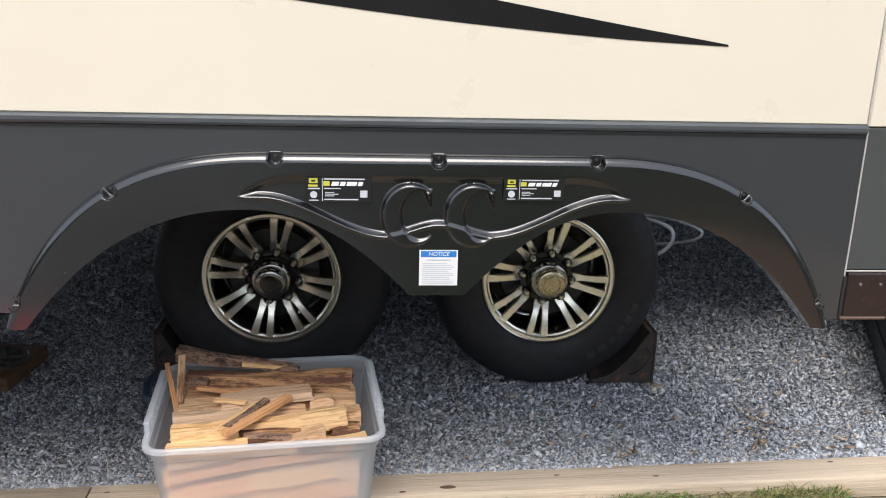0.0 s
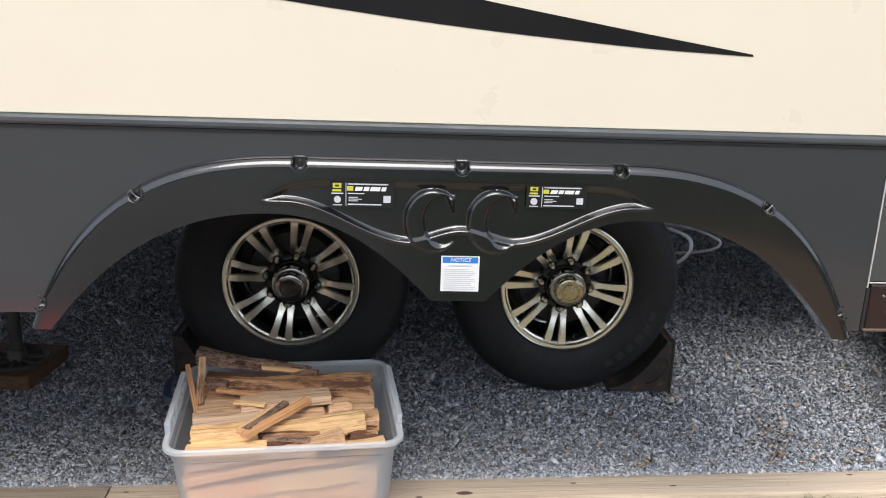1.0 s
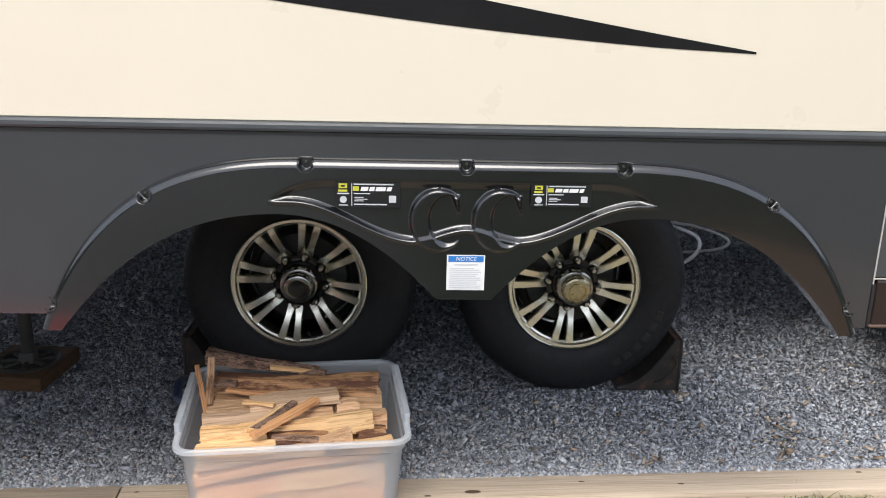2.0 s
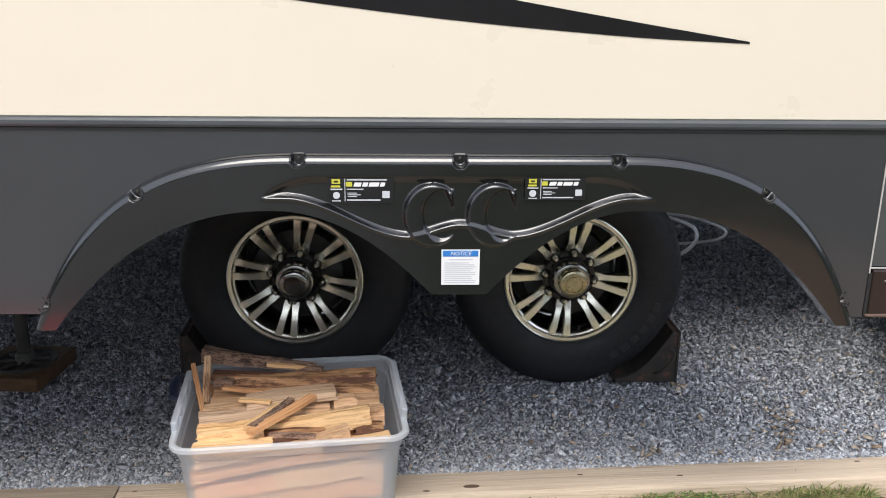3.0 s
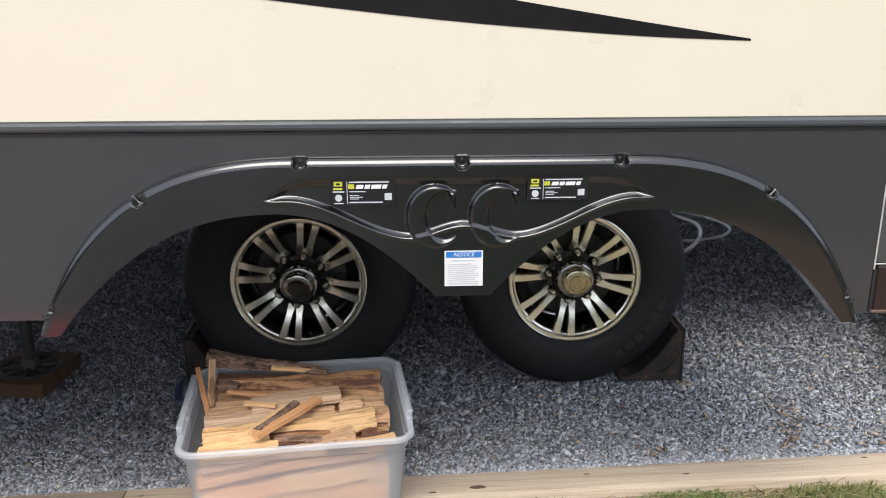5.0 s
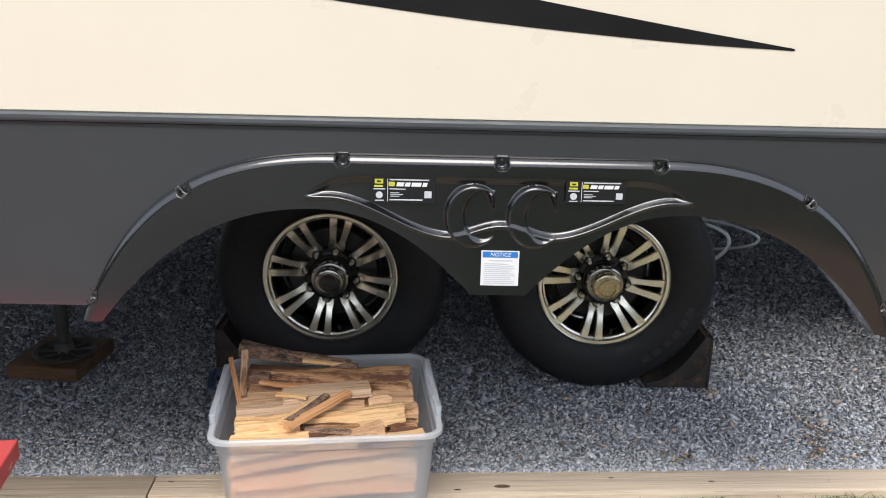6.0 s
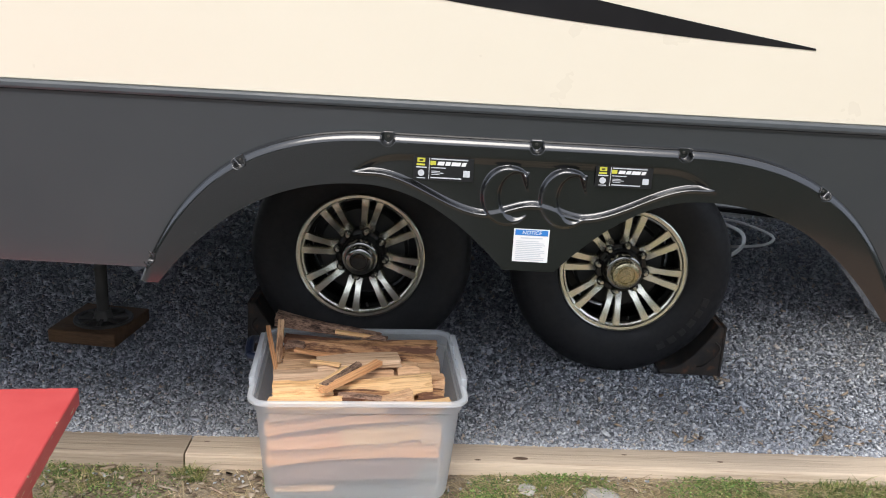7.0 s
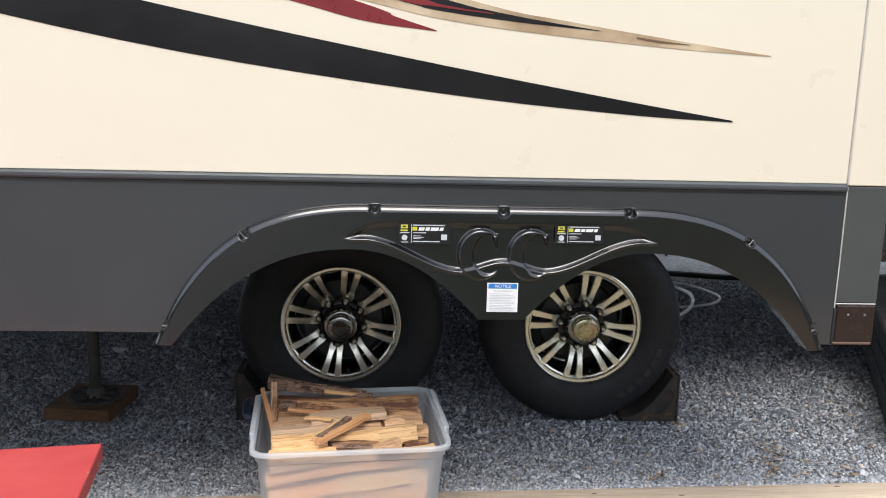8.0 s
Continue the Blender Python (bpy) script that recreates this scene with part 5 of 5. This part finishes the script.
def firewood(p0, p1, w, h, material, label, seed, taper=0.0, wedge=0.35):
    """A split piece between two points: an uneven four-sided section with rough, torn faces."""
    p0, p1 = Vector(p0), Vector(p1)
    r = random.Random(seed)
    length = (p1 - p0).length
    nst, nsec = 22, 14
    bm = bmesh.new()
    wedge = wedge if w > 0.03 else 0.15
    corners = [(-0.5, -0.5 + r.uniform(0, wedge)), (0.5, -0.5 + r.uniform(0, wedge * 0.6)), (0.5 - r.uniform(0, wedge), 0.5 - r.uniform(0, 0.2)), (-0.5 + r.uniform(0, wedge), 0.5 - r.uniform(0, 0.2))]
    section = []
    for i in range(4):
        a, b = corners[i], corners[(i + 1) % 4]
        for k in range(nsec // 2):
            t = k / (nsec // 2)
            section.append((a[0] + (b[0] - a[0]) * t, a[1] + (b[1] - a[1]) * t))
    bow, twist = r.uniform(-0.09, 0.09) * w, r.uniform(-0.18, 0.18)
    rings = []
    for i in range(nst):
        u = i / (nst - 1)
        k = (1 + 0.07 * noise.noise(Vector((u * 3, seed, 0)))) * (1 - taper * u)
        ca, sa = math.cos(twist * (u - 0.5)), math.sin(twist * (u - 0.5))
        ring = []
        for j, (sy, sz) in enumerate(section):
            jag = min(0.0032, 0.08 * h) * noise.noise(Vector((u * 1.6, j * 1.7, seed * 3.1))) + 0.0013 * min(1.0, h / 0.03) * noise.noise(Vector((u * 9, j * 3.3, seed)))
            yy, zz = sy * w * k + jag, sz * h * k + jag
            end = (0.007 * min(1.0, w / 0.04) * noise.noise(Vector((sy * 9, sz * 9, seed + 40 * (u > 0.5))))) if i in (0, nst - 1) else 0
            ring.append(bm.verts.new((u * length + end, ca * yy - sa * zz + bow * math.sin(math.pi * u), sa * yy + ca * zz + bow * math.sin(math.pi * u))))
        rings.append(ring)
    m = len(section)
    for p, q in zip(rings, rings[1:]):
        for k in range(m):
            bm.faces.new((p[k], p[(k + 1) % m], q[(k + 1) % m], q[k]))
    bm.faces.new(rings[0][::-1])
    bm.faces.new(rings[-1])
    bmesh.ops.recalc_face_normals(bm, faces=bm.faces[:])
    d = (p1 - p0).normalized()
    side = Vector((0, 0, 1)).cross(d).normalized() if abs(d.z) < 0.95 else Vector((0, 1, 0))
    up = d.cross(side)
    rot = Matrix((d, side, up)).transposed().to_4x4()
    ob = part("firewood_stick" if w < 0.03 else "firewood_log", bm, material, None, at=Matrix.Translation(p0) @ rot)
    return tagged(ob, label, "firewood", "firewood in the tote")


# hidden and half-hidden layers
r = random.Random(5)
KINDS = [(YELLOW_WOOD, "pale yellow split firewood log in the tote"), (GREY_WOOD, "tan weathered split firewood log in the tote"), (BROWN_WOOD, "brown streaked split firewood log in the tote")]
ORDER = [[1, 0, 1, 2], [1, 1, 0, 1], [0, 1, 0, 1], [0, 1, 1, 0]]
for layer in range(4):
    for k in range(4):
        y = 0.290 + 0.074 * k + r.uniform(-0.006, 0.006) - (0.010 * (3 - layer) if k == 3 else 0)
        z = 0.032 + 0.058 * layer
        x0, x1 = -0.605 + r.uniform(0, 0.02) + 0.006 * (3 - layer), -0.175 - r.uniform(0, 0.05)
        kind = KINDS[ORDER[layer][k]]
        y0, y1 = y + 0.122 * (x0 + 0.39), y + 0.122 * (x1 + 0.39)
        firewood((x0, y0, z - 0.008 + r.uniform(-0.003, 0.003)), (x1, y1, z + 0.010 + r.uniform(-0.003, 0.003)), 0.070, 0.050, kind[0], kind[1], 100 + layer * 10 + k)
# the column against the front wall
FRONT = [
    (-0.590, -0.440, 0.008, 0.010, 0.014, GREY_WOOD, "thin pale split piece at the bottom of the tote"),
    (-0.600, -0.225, 0.046, 0.062, 0.066, DARK_WOOD, "grey-brown barked log low in the tote"),
    (-0.610, -0.170, 0.100, 0.128, 0.042, ORANGE_WOOD, "orange split log behind the tote's front"),
    (-0.605, -0.395, 0.142, 0.156, 0.036, ORANGE_WOOD, "orange split log behind the tote's front"),
    (-0.420, -0.215, 0.162, 0.178, 0.040, YELLOW_WOOD, "pale yellow split log behind the tote's front"),
    (-0.215, -0.165, 0.165, 0.168, 0.060, GREY_WOOD, "tan log end at the tote's side"),
    (-0.610, -0.200, 0.186, 0.232, 0.030, ORANGE_WOOD, "orange split log behind the tote's front"),
    (-0.600, -0.260, 0.225, 0.250, 0.024, GREY_WOOD, "tan split log behind the tote's front"),
]
for k, (x0, x1, z0, z1, h, material, label) in enumerate(FRONT):
    lean = 0.02 * (0.25 - (z0 + z1) / 2) / 0.25
    y0, y1 = 0.194 + lean + 0.115 * (x0 + 0.39), 0.194 + lean + 0.115 * (x1 + 0.39)
    firewood((x0, y0, z0), (x1, y1, z1), 0.058, h, material, label, 160 + k)
# the top pieces
TOP = [
    ((-0.622, 0.492, 0.275), (-0.186, 0.492, 0.278), 0.085, 0.060, BROWN_WOOD, "brown streaked split log lying at the back"),
    ((-0.612, 0.420, 0.250), (-0.180, 0.425, 0.256), 0.080, 0.045, GREY_WOOD, "tan split log on top of the pile"),
    ((-0.605, 0.372, 0.262), (-0.176, 0.392, 0.266), 0.060, 0.030, GREY_WOOD, "tan split log on top of the pile"),
    ((-0.612, 0.330, 0.262), (-0.300, 0.352, 0.268), 0.090, 0.034, GREY_WOOD, "tan split log on top of the pile"),
    ((-0.505, 0.335, 0.291), (-0.288, 0.384, 0.299), 0.098, 0.018, SLAB_WOOD, "flat greyish split slab on top"),
    ((-0.290, 0.352, 0.277), (-0.232, 0.362, 0.280), 0.060, 0.024, GREY_WOOD, "short tan split piece beside the slab"),
    ((-0.612, 0.280, 0.278), (-0.455, 0.312, 0.282), 0.060, 0.030, SLAB_WOOD, "pinkish tan split piece on the pile"),
    ((-0.600, 0.206, 0.268), (-0.450, 0.236, 0.272), 0.072, 0.046, YELLOW_WOOD, "bright yellow split log on top"),
    # the dark brown here gives the shaded gap between the pale logs
    ((-0.450, 0.205, 0.252), (-0.300, 0.222, 0.252), 0.060, 0.040, BROWN_WOOD, "dark streaked piece standing for the dark gap between pale logs"),
    ((-0.196, 0.292, 0.277), (-0.440, 0.244, 0.266), 0.066, 0.044, YELLOW_WOOD, "bright yellow split log on top", 0.35),
    ((-0.240, 0.320, 0.258), (-0.163, 0.330, 0.258), 0.070, 0.050, GREY_WOOD, "tan split log at the tote's side"),
    ((-0.230, 0.252, 0.240), (-0.160, 0.262, 0.242), 0.065, 0.046, BROWN_WOOD, "dark split log end at the tote's side"),
    ((-0.243, 0.206, 0.268), (-0.430, 0.158, 0.250), 0.074, 0.042, GREY_WOOD, "tan split slab by the front rim", 0.7),
    ((-0.600, 0.152, 0.262), (-0.418, 0.170, 0.266), 0.040, 0.020, YELLOW_WOOD, "pale yellow split piece by the front rim"),
    ((-0.260, 0.180, 0.262), (-0.145, 0.204, 0.268), 0.030, 0.014, YELLOW_WOOD, "pale split piece by the front rim"),
    ((-0.300, 0.176, 0.254), (-0.170, 0.190, 0.256), 0.034, 0.020, BROWN_WOOD, "dark splinter by the front rim"),
    ((-0.468, 0.182, 0.298), (-0.392, 0.318, 0.306), 0.030, 0.020, BARK, "dark-barked splinter lying across the logs", 0.3),
    ((-0.480, 0.186, 0.298), (-0.420, 0.296, 0.304), 0.024, 0.012, YELLOW_WOOD, "pale splinter beside the bark", 0.3),
    ((-0.580, 0.418, 0.294), (-0.430, 0.384, 0.296), 0.016, 0.010, ORANGE_WOOD, "thin orange splinter on the logs"),
    ((-0.468, 0.160, 0.300), (-0.338, 0.330, 0.309), 0.024, 0.014, ORANGE_WOOD, "thin orange stick lying across the logs"),
    ((-0.520, 0.322, 0.304), (-0.440, 0.304, 0.306), 0.014, 0.008, YELLOW_WOOD, "thin pale splinter on the logs"),
    ((-0.614, 0.330, 0.262), (-0.662, 0.452, 0.345), 0.012, 0.014, ORANGE_WOOD, "thin stick leaning on the tote's wall"),
    ((-0.622, 0.390, 0.262), (-0.634, 0.500, 0.345), 0.018, 0.016, GREY_WOOD, "upright stick at the tote's corner"),
    ((-0.330, 0.430, 0.286), (-0.190, 0.424, 0.282), 0.030, 0.014, BROWN_WOOD, "narrow brown splinter on the logs"),
    # three dark bark-coloured pieces that stand for shade in the crevices
    ((-0.430, 0.196, 0.274), (-0.320, 0.190, 0.272), 0.018, 0.010, BARK, "dark scrap standing for a shaded crevice between the logs"),
    ((-0.400, 0.520, 0.300), (-0.330, 0.510, 0.304), 0.032, 0.010, BARK, "dark patch standing for a shaded crevice on the back log"),
    ((-0.612, 0.455, 0.290), (-0.560, 0.452, 0.292), 0.030, 0.020, BARK, "dark scrap standing for a shaded crevice by the back log"),
]
for k, (p0, p1, w, h, material, label, *narrow) in enumerate(TOP):
    firewood(p0, p1, w, h, material, label, 200 + k, narrow[0] if narrow else 0.0)
firewood((-0.480, 0.512, 0.316), (-0.340, 0.516, 0.301), 0.014, 0.010, YELLOW_WOOD, "pale torn strip under the bark-covered log", 261)
firewood((-0.655, 0.548, 0.338), (-0.350, 0.524, 0.304), 0.060, 0.040, BARK, "bark-covered split log propped on top", 260, 0.55)
